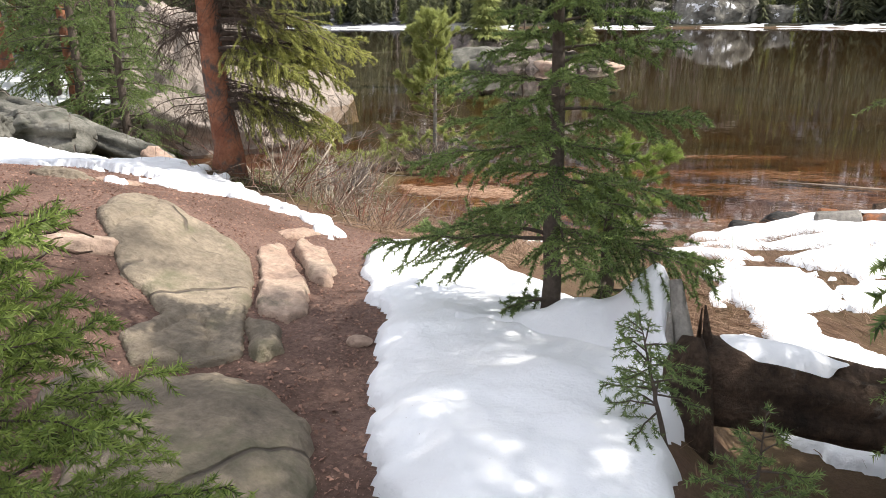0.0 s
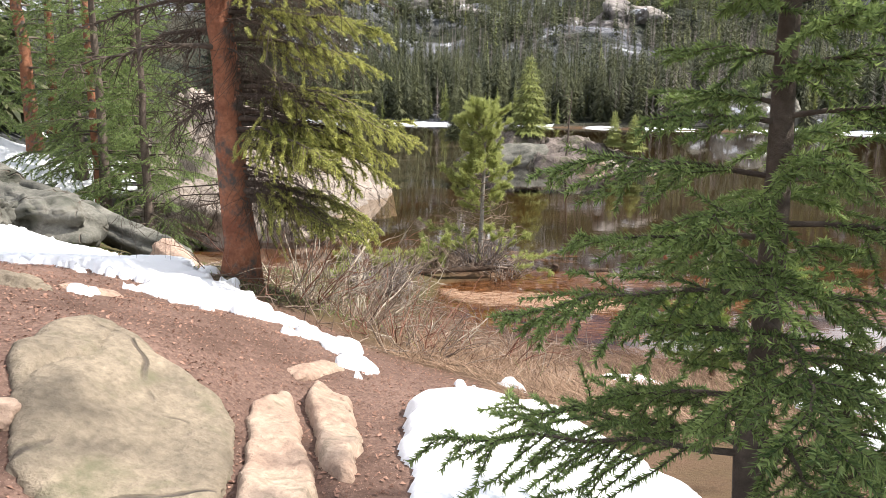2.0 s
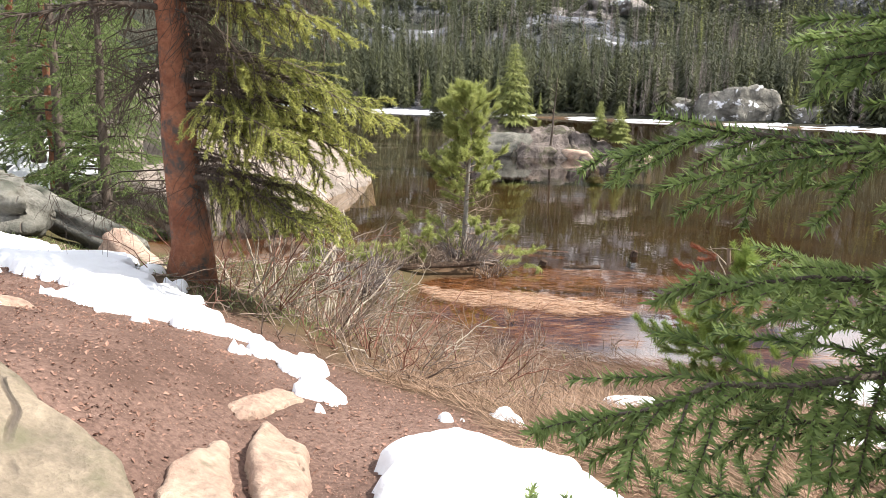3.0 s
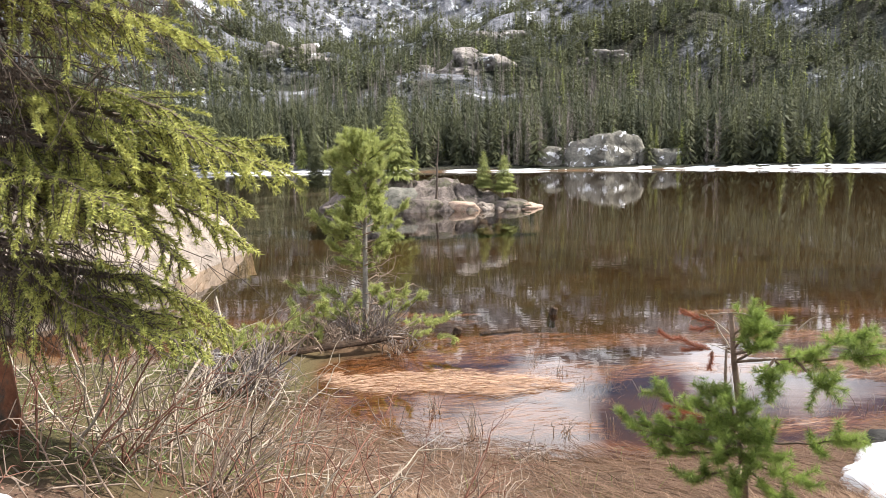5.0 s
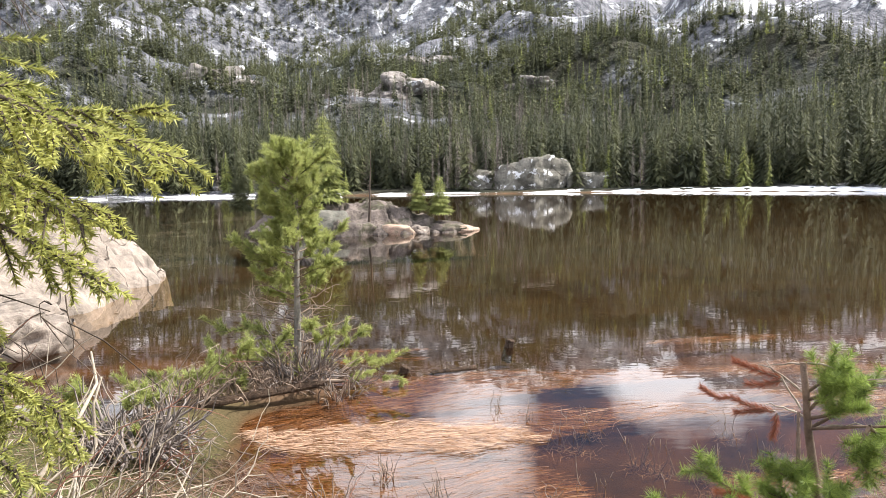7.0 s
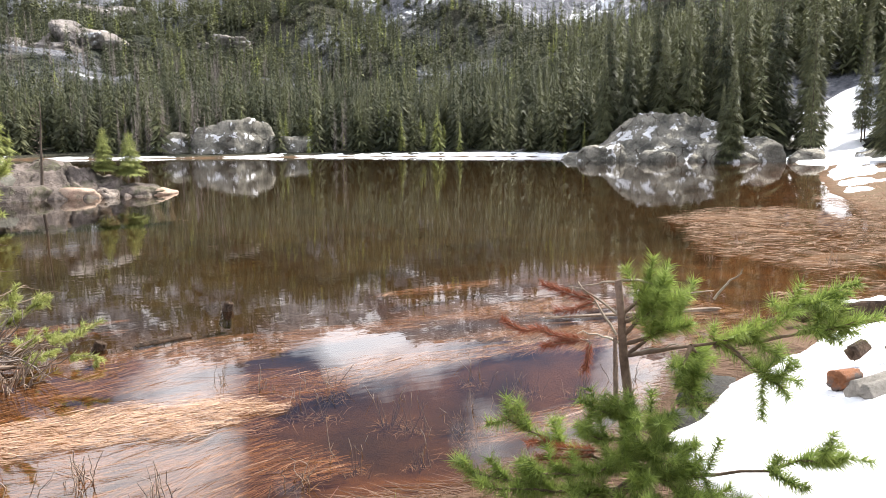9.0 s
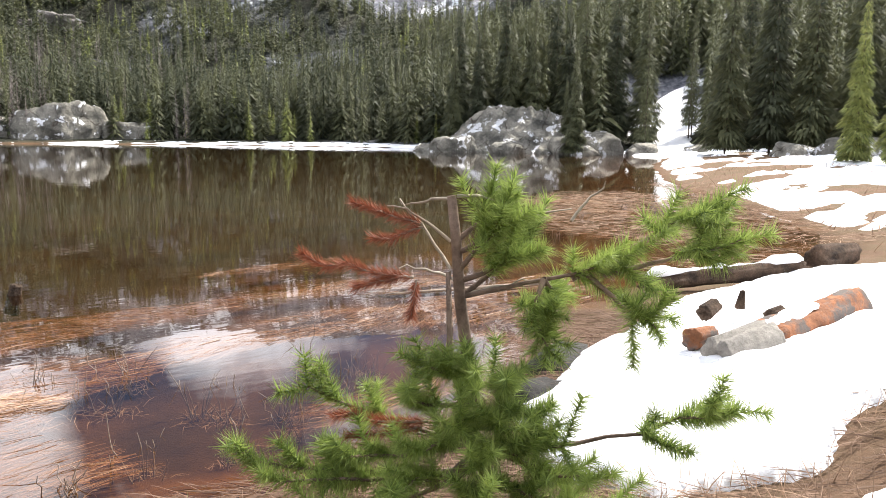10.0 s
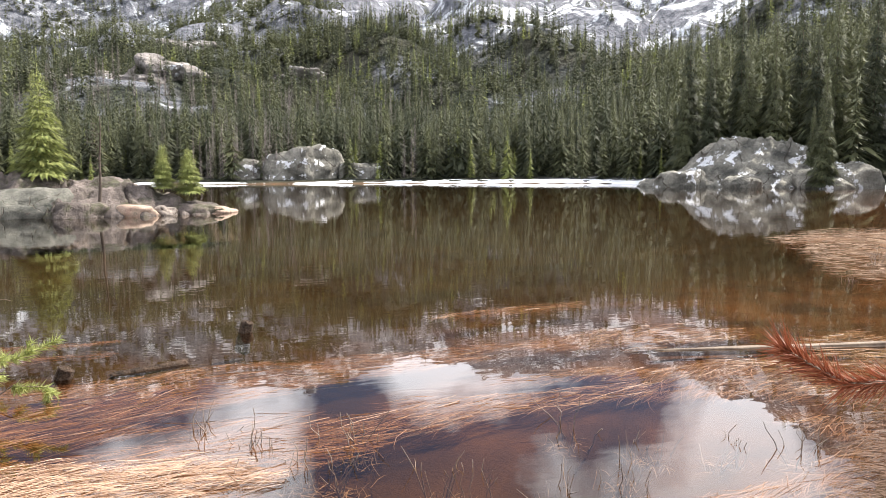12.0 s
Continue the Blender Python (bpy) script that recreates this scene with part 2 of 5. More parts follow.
M_FIR = leafy("fir_needles", (.045, .088, .034), (.3, .385, .135), .56)
M_SPRUCE = leafy("spruce_needles", (.085, .12, .035), (.6, .6, .19), .46)
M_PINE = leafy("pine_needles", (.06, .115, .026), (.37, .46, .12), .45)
# yellow-green pine, paled further by putting sunlight into the colour
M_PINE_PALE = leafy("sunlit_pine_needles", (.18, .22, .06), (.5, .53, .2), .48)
M_RED = leafy("dead_red_needles", (.16, .045, .025), (.36, .12, .06), .2)
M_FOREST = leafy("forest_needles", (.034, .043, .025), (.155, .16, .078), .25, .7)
# copy of the forest needles with shade put into the colour
M_FOREST_SHADED = leafy("shaded_forest_needles", (.021, .028, .018), (.092, .1, .054), .25, .7)
# yellow-green trees, their colour lightened further for the sun on them
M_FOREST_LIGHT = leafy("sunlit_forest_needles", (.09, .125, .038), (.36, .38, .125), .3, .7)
M_GREYTREE = leafy("bare_grey_twigs", (.1, .085, .08), (.28, .24, .22), .1, .9)
M_BARK = surface("grey_bark", (.06, .045, .035), (.17, .135, .11), 3, 28, .9, .9, .02)
M_REDBARK = surface("red_bark", (.19, .07, .04), (.44, .2, .115), 2.5, 22, .85, 1, .03, (.1, .085, .075), 5, (.5, .62))
M_PINEBARK = surface("young_pine_bark", (.08, .055, .04), (.3, .215, .165), 6, 40, .85, .8, .01)
M_TWIG = leafy("twig_bark", (.045, .028, .022), (.36, .275, .215), .0, .85)
M_REDTWIG = leafy("red_brown_twigs", (.07, .03, .022), (.27, .13, .09), .0, .8)
M_DEADTWIG = leafy("dead_spruce_twigs", (.025, .018, .014), (.12, .09, .07), .0, .9)
M_PALE = surface("pale_dead_wood", (.25, .2, .15), (.5, .44, .36), 3, 40, .8, .5, .005)
M_BROWNWOOD = surface("wet_brown_wood", (.1, .07, .05), (.28, .21, .155), 3, 30, .7, .7, .01)
M_GREYLOG = surface("weathered_log", (.14, .13, .12), (.36, .33, .29), 2, 24, .85, .8, .02)
M_ROT = surface("rotten_wood", (.025, .017, .012), (.17, .11, .075), 5, 34, .9, 1, .07, (.2, .17, .14), 7, (.62, .72))
M_ORANGE = surface("orange_rotten_bark", (.14, .06, .03), (.42, .17, .08), 5, 30, .85, 1, .02, (.12, .1, .09), 4, (.48, .6))
M_ROCK = surface("tan_granite", (.16, .132, .1), (.4, .325, .24), 1.6, 22, .88, 1, .035, (.17, .155, .1), 2.2, (.52, .66), local, .8)
M_PINKROCK = surface("pinkish_granite", (.32, .21, .16), (.52, .4, .31), 2.4, 18, .85, 1, .03, (.2, .17, .12), 5, (.56, .7))
M_GREYROCK = surface("lichen_grey_rock", (.07, .07, .06), (.25, .235, .2), 1.1, 12, .9, .9, .05, (.05, .055, .04), 1.5, (.52, .7), local, .7)
M_SLAB = surface("sunlit_slab_rock", (.19, .16, .135), (.42, .35, .3), .7, 6, .88, 1, .09, (.13, .11, .095), 1.1, (.52, .66), local, .5)
M_FARROCK = surface("far_rock", (.075, .073, .064), (.4, .375, .32), .4, 2.2, .9, 1, .5, (.78, .78, .8), .55, (.57, .6), place, .22)
M_CRAG = surface("mountain_crag", (.17, .155, .145), (.42, .375, .345), .1, .5, .9, 1, 1.5, (.8, .8, .83), .12, (.585, .615), place, .09)
M_ISLET = surface("islet_rock", (.06, .05, .044), (.27, .22, .195), .9, 5, .88, 1, .16, (.1, .095, .06), 1.2, (.5, .62), local, 1.1)
# near-black colour for the shade in the hollow below the snow sheet
M_HOLLOWSHADE = surface("hollow_shade", (.012, .011, .01), (.05, .045, .04), 3, 20, .7, 1, .03)
M_STRAW = leafy("straw_blades", (.1, .056, .037), (.42, .285, .195), .25, .8)
M_BROWNSTRAW = leafy("brown_straw", (.05, .03, .02), (.23, .14, .095), .2, .8)
M_GOLD = leafy("golden_grass", (.28, .16, .1), (.68, .47, .33), .25, .7)
M_WETGRASS = leafy("brown_water_grass", (.055, .025, .012), (.39, .21, .115), .15, .45)
M_CHIP = leafy("bark_chips", (.1, .05, .035), (.34, .2, .15), .02, .9)


def snow_mat():
    m, n, l, b = node_mat("old_snow")
    v = place(n)
    f1, f2 = noise_node(n, l, 1.1, 4, .6, v), noise_node(n, l, 26, 6, .7, v)
    f3 = noise_node(n, l, 60, 3, .6, v)
    c = mixed(n, l, ramp(n, l, f1, ((.35, grey(0)), (.75, grey(1)))), (.86, .87, .9), (.8, .8, .82))
    c = mixed(n, l, ramp(n, l, f3, ((.73, grey(0)), (.78, grey(.7)))), c, (.3, .24, .18))
    l.new(c, b.inputs["Base Color"])
    b.inputs["Roughness"].default_value = .55
    bumped(n, l, b, f2, .55, .02)
    return m


M_SNOW = snow_mat()


def ground_mat():
    m, n, l, b = node_mat("ground")
    v = place(n)

    def zone(key):
        a = n.new("ShaderNodeAttribute")
        a.attribute_name = key
        return a.outputs["Fac"]
    f1, f2, f3 = noise_node(n, l, 1.2, 5, .6, v), noise_node(n, l, 34, 6, .75, v), noise_node(n, l, 90, 3, .7, v)
    dirt = mixed(n, l, ramp(n, l, f1, ((.35, grey(0)), (.65, grey(1)))), (.13, .078, .06), (.27, .172, .138))
    dirt = mixed(n, l, ramp(n, l, f2, ((.4, grey(0)), (.62, grey(.75)))), dirt, (.09, .055, .044))
    dirt = mixed(n, l, ramp(n, l, f3, ((.64, grey(0)), (.7, grey(.8)))), dirt, (.55, .4, .32))
    grass = mixed(n, l, ramp(n, l, f1, ((.4, grey(0)), (.6, grey(1)))), (.165, .1, .065), (.13, .092, .05))
    grass = mixed(n, l, ramp(n, l, f2, ((.4, grey(0)), (.65, grey(.7)))), grass, (.1, .065, .04))
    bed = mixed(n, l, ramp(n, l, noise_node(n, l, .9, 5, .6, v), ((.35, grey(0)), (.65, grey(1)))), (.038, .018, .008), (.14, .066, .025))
    # darker with depth: the water's dimming of light painted onto the bed
    depth_tint = mixed(n, l, ramp(n, l, noise_node(n, l, .4, 4, .6, v), ((.3, grey(0)), (.7, grey(1)))), (.02, .014, .006), (.05, .032, .013))
    bed = mixed(n, l, zone("depth_tint"), bed, depth_tint)
    h1, h2 = noise_node(n, l, .018, 7, .7, v), noise_node(n, l, .07, 6, .75, v)
    h3 = noise_node(n, l, .22, 7, .75, v)
    rock = mixed(n, l, ramp(n, l, h3, ((.36, grey(0)), (.6, grey(1)))), (.06, .066, .082), (.27, .27, .295))
    rock = mixed(n, l, ramp(n, l, noise_node(n, l, .045, 8, .75, v, .6), ((.56, grey(0)), (.6, grey(1)))), rock, (.8, .82, .86))
    high = n.new("ShaderNodeMath")
    high.operation = 'MULTIPLY'
    l.new(zone("alpine"), high.inputs[0])
    l.new(ramp(n, l, noise_node(n, l, .03, 9, .75, v, .8), ((.55, grey(0)), (.59, grey(1)))), high.inputs[1])
    rock = mixed(n, l, high.outputs[0], rock, (.84, .86, .9))
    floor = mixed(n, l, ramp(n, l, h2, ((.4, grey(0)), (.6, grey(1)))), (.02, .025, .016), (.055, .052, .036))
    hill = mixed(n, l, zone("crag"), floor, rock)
    moss = mixed(n, l, ramp(n, l, f2, ((.4, grey(0)), (.62, grey(1)))), (.035, .035, .012), (.13, .105, .05))
    grass = mixed(n, l, zone("moss"), grass, moss)
    c = mixed(n, l, zone("grass"), dirt, grass)
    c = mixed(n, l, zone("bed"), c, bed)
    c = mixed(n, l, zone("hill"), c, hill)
    l.new(c, b.inputs["Base Color"])
    b.inputs["Roughness"].default_value = .92
    b.inputs["Specular IOR Level"].default_value = .15
    fine_b, hill_b = n.new("ShaderNodeBump"), n.new("ShaderNodeBump")
    fine_b.inputs["Strength"].default_value, fine_b.inputs["Distance"].default_value = .9, .03
    hill_b.inputs["Distance"].default_value = 9.0
    l.new(f2, fine_b.inputs["Height"])
    l.new(h2, hill_b.inputs["Height"])
    l.new(zone("hill"), hill_b.inputs["Strength"])
    l.new(fine_b.outputs["Normal"], hill_b.inputs["Normal"])
    l.new(hill_b.outputs["Normal"], b.inputs["Normal"])
    return m


M_GROUND = ground_mat()


def water_mat():
    m, n, l, b = node_mat("lake_water")
    n.remove(b)
    v = place(n)
    mp = n.new("ShaderNodeMapping")
    mp.inputs["Scale"].default_value = (1.0, 2.6, 1.0)
    l.new(v, mp.inputs["Vector"])
    big, small = noise_node(n, l, .6, 1.5, .5, mp.outputs["Vector"]), noise_node(n, l, 2.6, 1.2, .5, mp.outputs["Vector"], .3)
    add = n.new("ShaderNodeMath")
    add.operation = 'MULTIPLY_ADD'
    add.inputs[1].default_value = 2.0
    l.new(big, add.inputs[0])
    l.new(small, add.inputs[2])
    bp = n.new("ShaderNodeBump")
    bp.inputs["Strength"].default_value, bp.inputs["Distance"].default_value = .03, .02
    l.new(add.outputs[0], bp.inputs["Height"])
    gl, tr, fr, mx = n.new("ShaderNodeBsdfGlossy"), n.new("ShaderNodeBsdfTransparent"), n.new("ShaderNodeFresnel"), n.new("ShaderNodeMixShader")
    gl.inputs["Roughness"].default_value = .004
    gl.inputs["Color"].default_value = (.95, .95, .95, 1)
    tr.inputs["Color"].default_value = (.8, .62, .41, 1)
    fr.inputs["IOR"].default_value = 1.5
    for s in (gl, fr):
        l.new(bp.outputs["Normal"], s.inputs["Normal"])
    l.new(fr.outputs[0], mx.inputs[0])
    l.new(tr.outputs[0], mx.inputs[1])
    l.new(gl.outputs[0], mx.inputs[2])
    l.new(mx.outputs[0], n["Material Output"].inputs["Surface"])
    return m


M_WATER = water_mat()

# ---- ground and water ----
def spread_axis(n, half, mid, fine):
    k = math.asinh(half / fine)
    return mid + fine * np.sinh(np.linspace(-k, k, n))


def dirt_zone(x, y):
    """1 on the trodden red dirt, 0 on turf."""
    edge = .25 * fbm2(x, y, .8, 3, 9.0)
    right = np.interp(y, (-4, 2, 4, 6, 7.2, 8.5, 10, 11), (1.2, 1.1, 1.1, .5, -.3, -.4, -.6, -1.2))
    top = 8.5 + .35 * np.clip(-x - 2, 0, 6) - .55 * np.clip(x + 1.6, 0, 3)
    return (1 - step(-.2, .25, x - right + edge)) * (1 - step(-.3, .3, y - top + edge))


def build_ground():
    xs, ys = spread_axis(520, 950, 0, 2.6), spread_axis(520, 950, 8, 2.6)
    x, y = np.meshgrid(xs, ys, indexing="ij")
    z = land(x, y)
    n = len(xs)
    i, j = np.meshgrid(np.arange(n - 1), np.arange(n - 1), indexing="ij")
    a = i * n + j
    f = np.stack([a, a + n, a + n + 1, a + 1], -1).reshape(-1, 4)
    me = raw_mesh("ground", np.stack([x, y, z], -1).reshape(-1, 3), f, (M_GROUND,))
    r, az = np.hypot(x, y - 10), np.degrees(np.arctan2(x, y - 10))
    d = r - far_shore(az)
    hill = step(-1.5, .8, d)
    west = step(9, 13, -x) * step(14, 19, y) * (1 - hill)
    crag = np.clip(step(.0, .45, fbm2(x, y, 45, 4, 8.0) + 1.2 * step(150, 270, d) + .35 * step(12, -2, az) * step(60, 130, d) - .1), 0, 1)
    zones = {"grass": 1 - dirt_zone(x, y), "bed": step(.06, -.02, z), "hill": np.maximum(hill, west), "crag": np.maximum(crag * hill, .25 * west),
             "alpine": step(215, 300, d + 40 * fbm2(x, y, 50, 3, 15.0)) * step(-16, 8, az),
             "depth_tint": step(-.12, -.45, z),
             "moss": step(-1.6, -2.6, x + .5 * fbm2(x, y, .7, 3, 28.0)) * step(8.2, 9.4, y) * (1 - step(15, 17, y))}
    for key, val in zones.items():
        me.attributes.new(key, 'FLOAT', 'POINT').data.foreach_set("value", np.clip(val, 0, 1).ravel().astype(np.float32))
    tagged(new("ground", me), "red dirt path, straw turf, lake bed and mountainside", "ground", kind="structure")


build_ground()


def build_water():
    v = [(-160, 6, 0), (170, 6, 0), (170, 170, 0), (-160, 170, 0)]
    ob = piece("water", v, [(0, 1, 2, 3)], M_WATER)
    ob.visible_shadow = False
    tagged(ob, "dark brown-green lake water, lightly rippled, mirroring the woods", "lake", kind="structure")


build_water()


# ---- rocks ----
def polygon_distance(x, y, poly):
    """Signed distance to a closed outline, positive inside."""
    p = np.asarray(poly, float)
    best, inside = np.full(x.shape, 1e9), np.zeros(x.shape, bool)
    for (ax, ay), (bx, by) in zip(p, np.roll(p, -1, 0)):
        ex, ey = bx - ax, by - ay
        t = np.clip(((x - ax) * ex + (y - ay) * ey) / (ex * ex + ey * ey), 0, 1)
        best = np.minimum(best, np.hypot(x - ax - t * ex, y - ay - t * ey))
        hit = ((ay > y) != (by > y)) & (x < (bx - ax) * (y - ay) / (by - ay + 1e-12) + ax)
        inside ^= hit
    return np.where(inside, best, -best)


def ico(sub):
    bm = bmesh.new()
    bmesh.ops.create_icosphere(bm, subdivisions=sub, radius=1)
    v = np.array([p.co for p in bm.verts])
    f = np.array([[q.index for q in t.verts] for t in bm.faces])
    bm.free()
    return v, f


ICO = {k: ico(k) for k in (2, 3, 4, 5)}


def rock(name, at, size, turn, material, label, seed, flat=.35, rough=.16, sub=4, tilt=(0, 0), group="", category="rock", facets=0, soften=.18, hug=False):
    """A weathered boulder: a rounded block with flattened facets and broken relief, sunk into the ground."""
    v, f = ICO[sub]
    if facets:
        g = np.random.default_rng(int(seed * 10))
        nrm = g.normal(size=(facets, 3))
        nrm /= np.linalg.norm(nrm, axis=1)[:, None]
        nrm[0] = (0, 0, 1)
        cut = .62 + .38 * g.random(facets)
        reach = np.min(cut[None] / np.maximum(v @ nrm.T, .05), axis=1)
        v = v * (np.minimum(reach, 1.15) * (1 - soften) + soften * .9)[:, None]
    v = np.sign(v) * np.abs(v) ** (1 - flat)
    q = v * 1.1 + seed * 7.7
    v = v * (1 + rough * fbm(q * 1.4, 4)[:, None])
    crack = np.abs(vnoise(q * 2.1 + 3))
    v = v * (1 - .5 * rough * np.clip(1 - crack / .09, 0, 1)[:, None])
    v = v * np.asarray(size)
    ob = new(name, raw_mesh(name, v, f, (material,)))
    m = pose(*at, tilt[0], tilt[1], turn)
    if hug:
        x, y, z = at
        up = Vector((ground_at(x - .5, y) - ground_at(x + .5, y), ground_at(x, y - .5) - ground_at(x, y + .5), 1.0)).normalized()
        m = Matrix.Translation(at) @ up.to_track_quat('Z', 'Y').to_matrix().to_4x4() @ pose(0, 0, 0, 0, 0, turn)
    ob.matrix_world = m
    return tagged(ob, label, category, group)


def outcrop(outline, high, soft, material, label, seed):
    """Bedrock breaking through the dirt: a low worn block with a lobed outline, dips and hairline joints."""
    p = np.array(outline)
    xs, ys = np.arange(p[:, 0].min() - .15, p[:, 0].max() + .15, .02), np.arange(p[:, 1].min() - .15, p[:, 1].max() + .15, .02)
    x, y = np.meshgrid(xs, ys, indexing="ij")
    m = polygon_distance(x, y, outline) + .022 + .022 * fbm2(x, y, .16, 3, seed)
    u = np.clip(m / soft, 0, 1)
    z = land(x, y) + high * np.sqrt(np.clip(1 - (1 - u) ** 2, 0, 1)) + .05 * fbm2(x, y, .7, 3, seed + 5) * u + .012 * fbm2(x, y, .13, 3, seed + 9)
    joint = np.abs(fbm2(x + y * .6, y * .4 - x * .6, .75, 3, seed + 13))
    z = z - .035 * np.clip(1 - joint / .035, 0, 1) * u
    z = np.where(m > 0, z, land(x, y) - .1 + np.maximum(m, -.05))
    n = len(ys)
    i, j = np.meshgrid(np.arange(len(xs) - 1), np.arange(n - 1), indexing="ij")
    q = i * n + j
    f = np.stack([q, q + n, q + n + 1, q + 1], -1).reshape(-1, 4)
    used = (m.ravel()[f] > -.04).any(1)
    at = np.array([p[:, 0].mean(), p[:, 1].mean(), ground_at(p[:, 0].mean(), p[:, 1].mean())])
    f, v = f[used], np.stack([x, y, z], -1).reshape(-1, 3) - at
    keep, back = np.unique(f, return_inverse=True)
    ob = piece("rock", v[keep], back.reshape(-1, 4), material)
    ob.location = at
    tagged(ob, label, "rock")


def near_rocks():
    for i, (x, y, dz, sx, sy, sz, turn, mat_, label) in enumerate((
            (-2.32, 4.62, -.06, .11, .42, .12, 32, M_PINKROCK, "low pinkish rock rib in red dirt"),
            (-3.62, 6.7, -.05, .3, .17, .13, 10, M_ROCK, "flat pale stone lying in red dirt"),
            (-3.5, 7.25, -.05, .26, .18, .11, 30, M_PINKROCK, "small flat pinkish stone in the dirt"),
            (-1.62, 7.05, -.1, .42, .12, .14, -42, M_PINKROCK, "low pale ledge along the path edge"))):
        rock("rock", (x, y, ground_at(x, y) + dz), (sx, sy, sz), turn, mat_, label, i + 1.3, .25, .17 if mat_ is M_ROCK else .09, 5, facets=22, soften=.15, hug=True)
    for k, (outline, high, soft, mat_, label) in enumerate((
            (((-2.05, 4.95), (-2.3, 5.2), (-2.55, 5.7), (-2.6, 6.12), (-2.2, 5.95), (-1.95, 5.85), (-1.65, 5.78), (-1.46, 5.62), (-1.26, 5.18), (-1.12, 4.8), (-1.05, 4.56), (-.86, 4.1), (-.95, 3.95), (-1.31, 3.85), (-1.5, 4.06), (-1.45, 4.4), (-1.68, 4.6), (-1.85, 4.68)),
             .055, .1, M_ROCK, "broad tan granite slab with lichen set in the path"),
            (((-1.5, 5.97), (-1.5, 6.36), (-1.26, 5.95), (-1.0, 5.42), (-.88, 5.2), (-.74, 4.75), (-.8, 4.62), (-.97, 4.66), (-1.04, 4.82), (-1.2, 5.27)), .045, .04, M_PINKROCK, "narrow pinkish granite slab beside a crack"),
            (((-1.4, 6.42), (-1.46, 6.72), (-1.22, 6.6), (-.86, 5.75), (-.8, 5.38), (-.92, 5.46), (-1.1, 5.86), (-1.26, 6.15)), .045, .04, M_PINKROCK, "cracked pinkish granite slab at the path edge"),
            (((-.98, 4.5), (-.78, 4.45), (-.66, 4.18), (-.73, 4.06), (-.8, 4.12)), .05, .05, M_ROCK, "small square granite block beside the slab"),
            (((-1.11, 3.44), (-1.16, 3.6), (-.98, 3.67), (-.81, 3.78), (-.54, 3.68), (-.28, 3.44), (-.18, 3.27), (-.1, 2.95), (-.2, 2.55), (-.7, 2.45), (-1.0, 2.9)), .15, .35, M_ROCK, "rounded grey-tan boulder beside the path"),
            (((-1.38, 3.3), (-1.36, 3.6), (-1.22, 3.62), (-1.16, 3.3), (-1.18, 3.05)), .16, .15, M_ROCK, "small grey boulder half buried in dirt"))):
        outcrop(outline, high, soft, mat_, label, 3.1 + k * 1.7)
    big = (("boulder", (-8.9, 18.6, .35), (1.5, 1.0, 1.15), 20, M_SLAB, "pale angular boulder at the inlet edge", 21.2, 4),
           ("boulder", (-10.6, 18.9, .6), (1.3, 1.0, .9), -15, M_GREYROCK, "grey boulder topped with snow", 22.4, 4),
           ("boulder", (-7.6, 19.8, .2), (1.1, .9, .8), 35, M_SLAB, "pale broken boulder by the water", 25.4, 4),
           ("boulder", (-9.3, 13.3, 1.35), (1.5, .75, .62), -28, M_GREYROCK, "long grey rounded boulder with lichen", 23.1, 4),
           ("boulder", (-11.8, 14.6, 1.6), (1.6, 1.1, .8), -10, M_GREYROCK, "dark rounded boulder half under snow", 24.8, 4),
           ("boulder", (-8.9, 11.9, 1.6), (.75, .45, .35), -10, M_GREYROCK, "small dark boulder poking out of snow", 28.8, 3))
    for name, at, size, turn, mat_, label, seed, sub in big:
        rock(name, at, size, turn, mat_, label, seed, .12, .26, 5, category="boulder", facets=17, soften=.08)
    stepped_rock("rock_slab", ((-7.4, 30.5), (-7.35, 29.2), (-7.3, 26.0), (-7.5, 23.0), (-8.9, 20.9), (-15.5, 21.5), (-18, 29), (-11, 32.2)), (.95, .95, .95, 1.0, 1.25, 1.2, 1.0, 1.1), 2.6, (.22, .02), 10.0, M_SLAB,
                 "huge pale granite slab sloping down into the lake", "rock", relief=1.7)


def stepped_rock(name, foot, rise, top, dip, mid, material, label, category, cell=.09, relief=1.0):
    """A mass of bedrock in the lake: broken slopes rising from its waterline to a gently dipping top."""
    foot = np.array(foot, float)
    lo, hi = foot.min(0) - 1.0, foot.max(0) + 1.0
    xs, ys = np.arange(lo[0], hi[0], cell), np.arange(lo[1], hi[1], cell)
    x, y = np.meshgrid(xs, ys, indexing="ij")
    wx, wy = x + .35 * fbm2(x, y, 1.1, 4, 81.0), y + .35 * fbm2(x, y, 1.1, 4, 82.0)
    z = top + dip[0] * (-wx - mid) - dip[1] * (wy - foot[:, 1].mean()) + .3 * fbm2(x, y, 2.5, 3, 83.0)
    for k in range(len(foot)):
        a, b = foot[k], foot[(k + 1) % len(foot)]
        e = (b - a) / np.linalg.norm(b - a)
        d = (wx - a[0]) * e[1] - (wy - a[1]) * e[0]
        bench = .3 * np.abs(np.sin(d * 1.9 + 2.2 * fbm2(x, y, 2.2, 3, 84.0 + k)))
        z = np.minimum(z, rise[k] * d * (1 - bench * .5) - .15)
    crack = np.abs(fbm2(x * 1.0 + y * .5, y * .6 - x * .5, 1.6, 3, 86.0))
    z = z + relief * (.13 * fbm2(x, y, .6, 4, 85.0) - .22 * np.clip(1 - crack / .05, 0, 1))
    n = len(ys)
    i, j = np.meshgrid(np.arange(len(xs) - 1), np.arange(n - 1), indexing="ij")
    q = i * n + j
    f = np.stack([q, q + n, q + n + 1, q + 1], -1).reshape(-1, 4)
    zz = np.maximum(np.where(z < .05, .05 + (z - .05) * 5, z), -1.2)
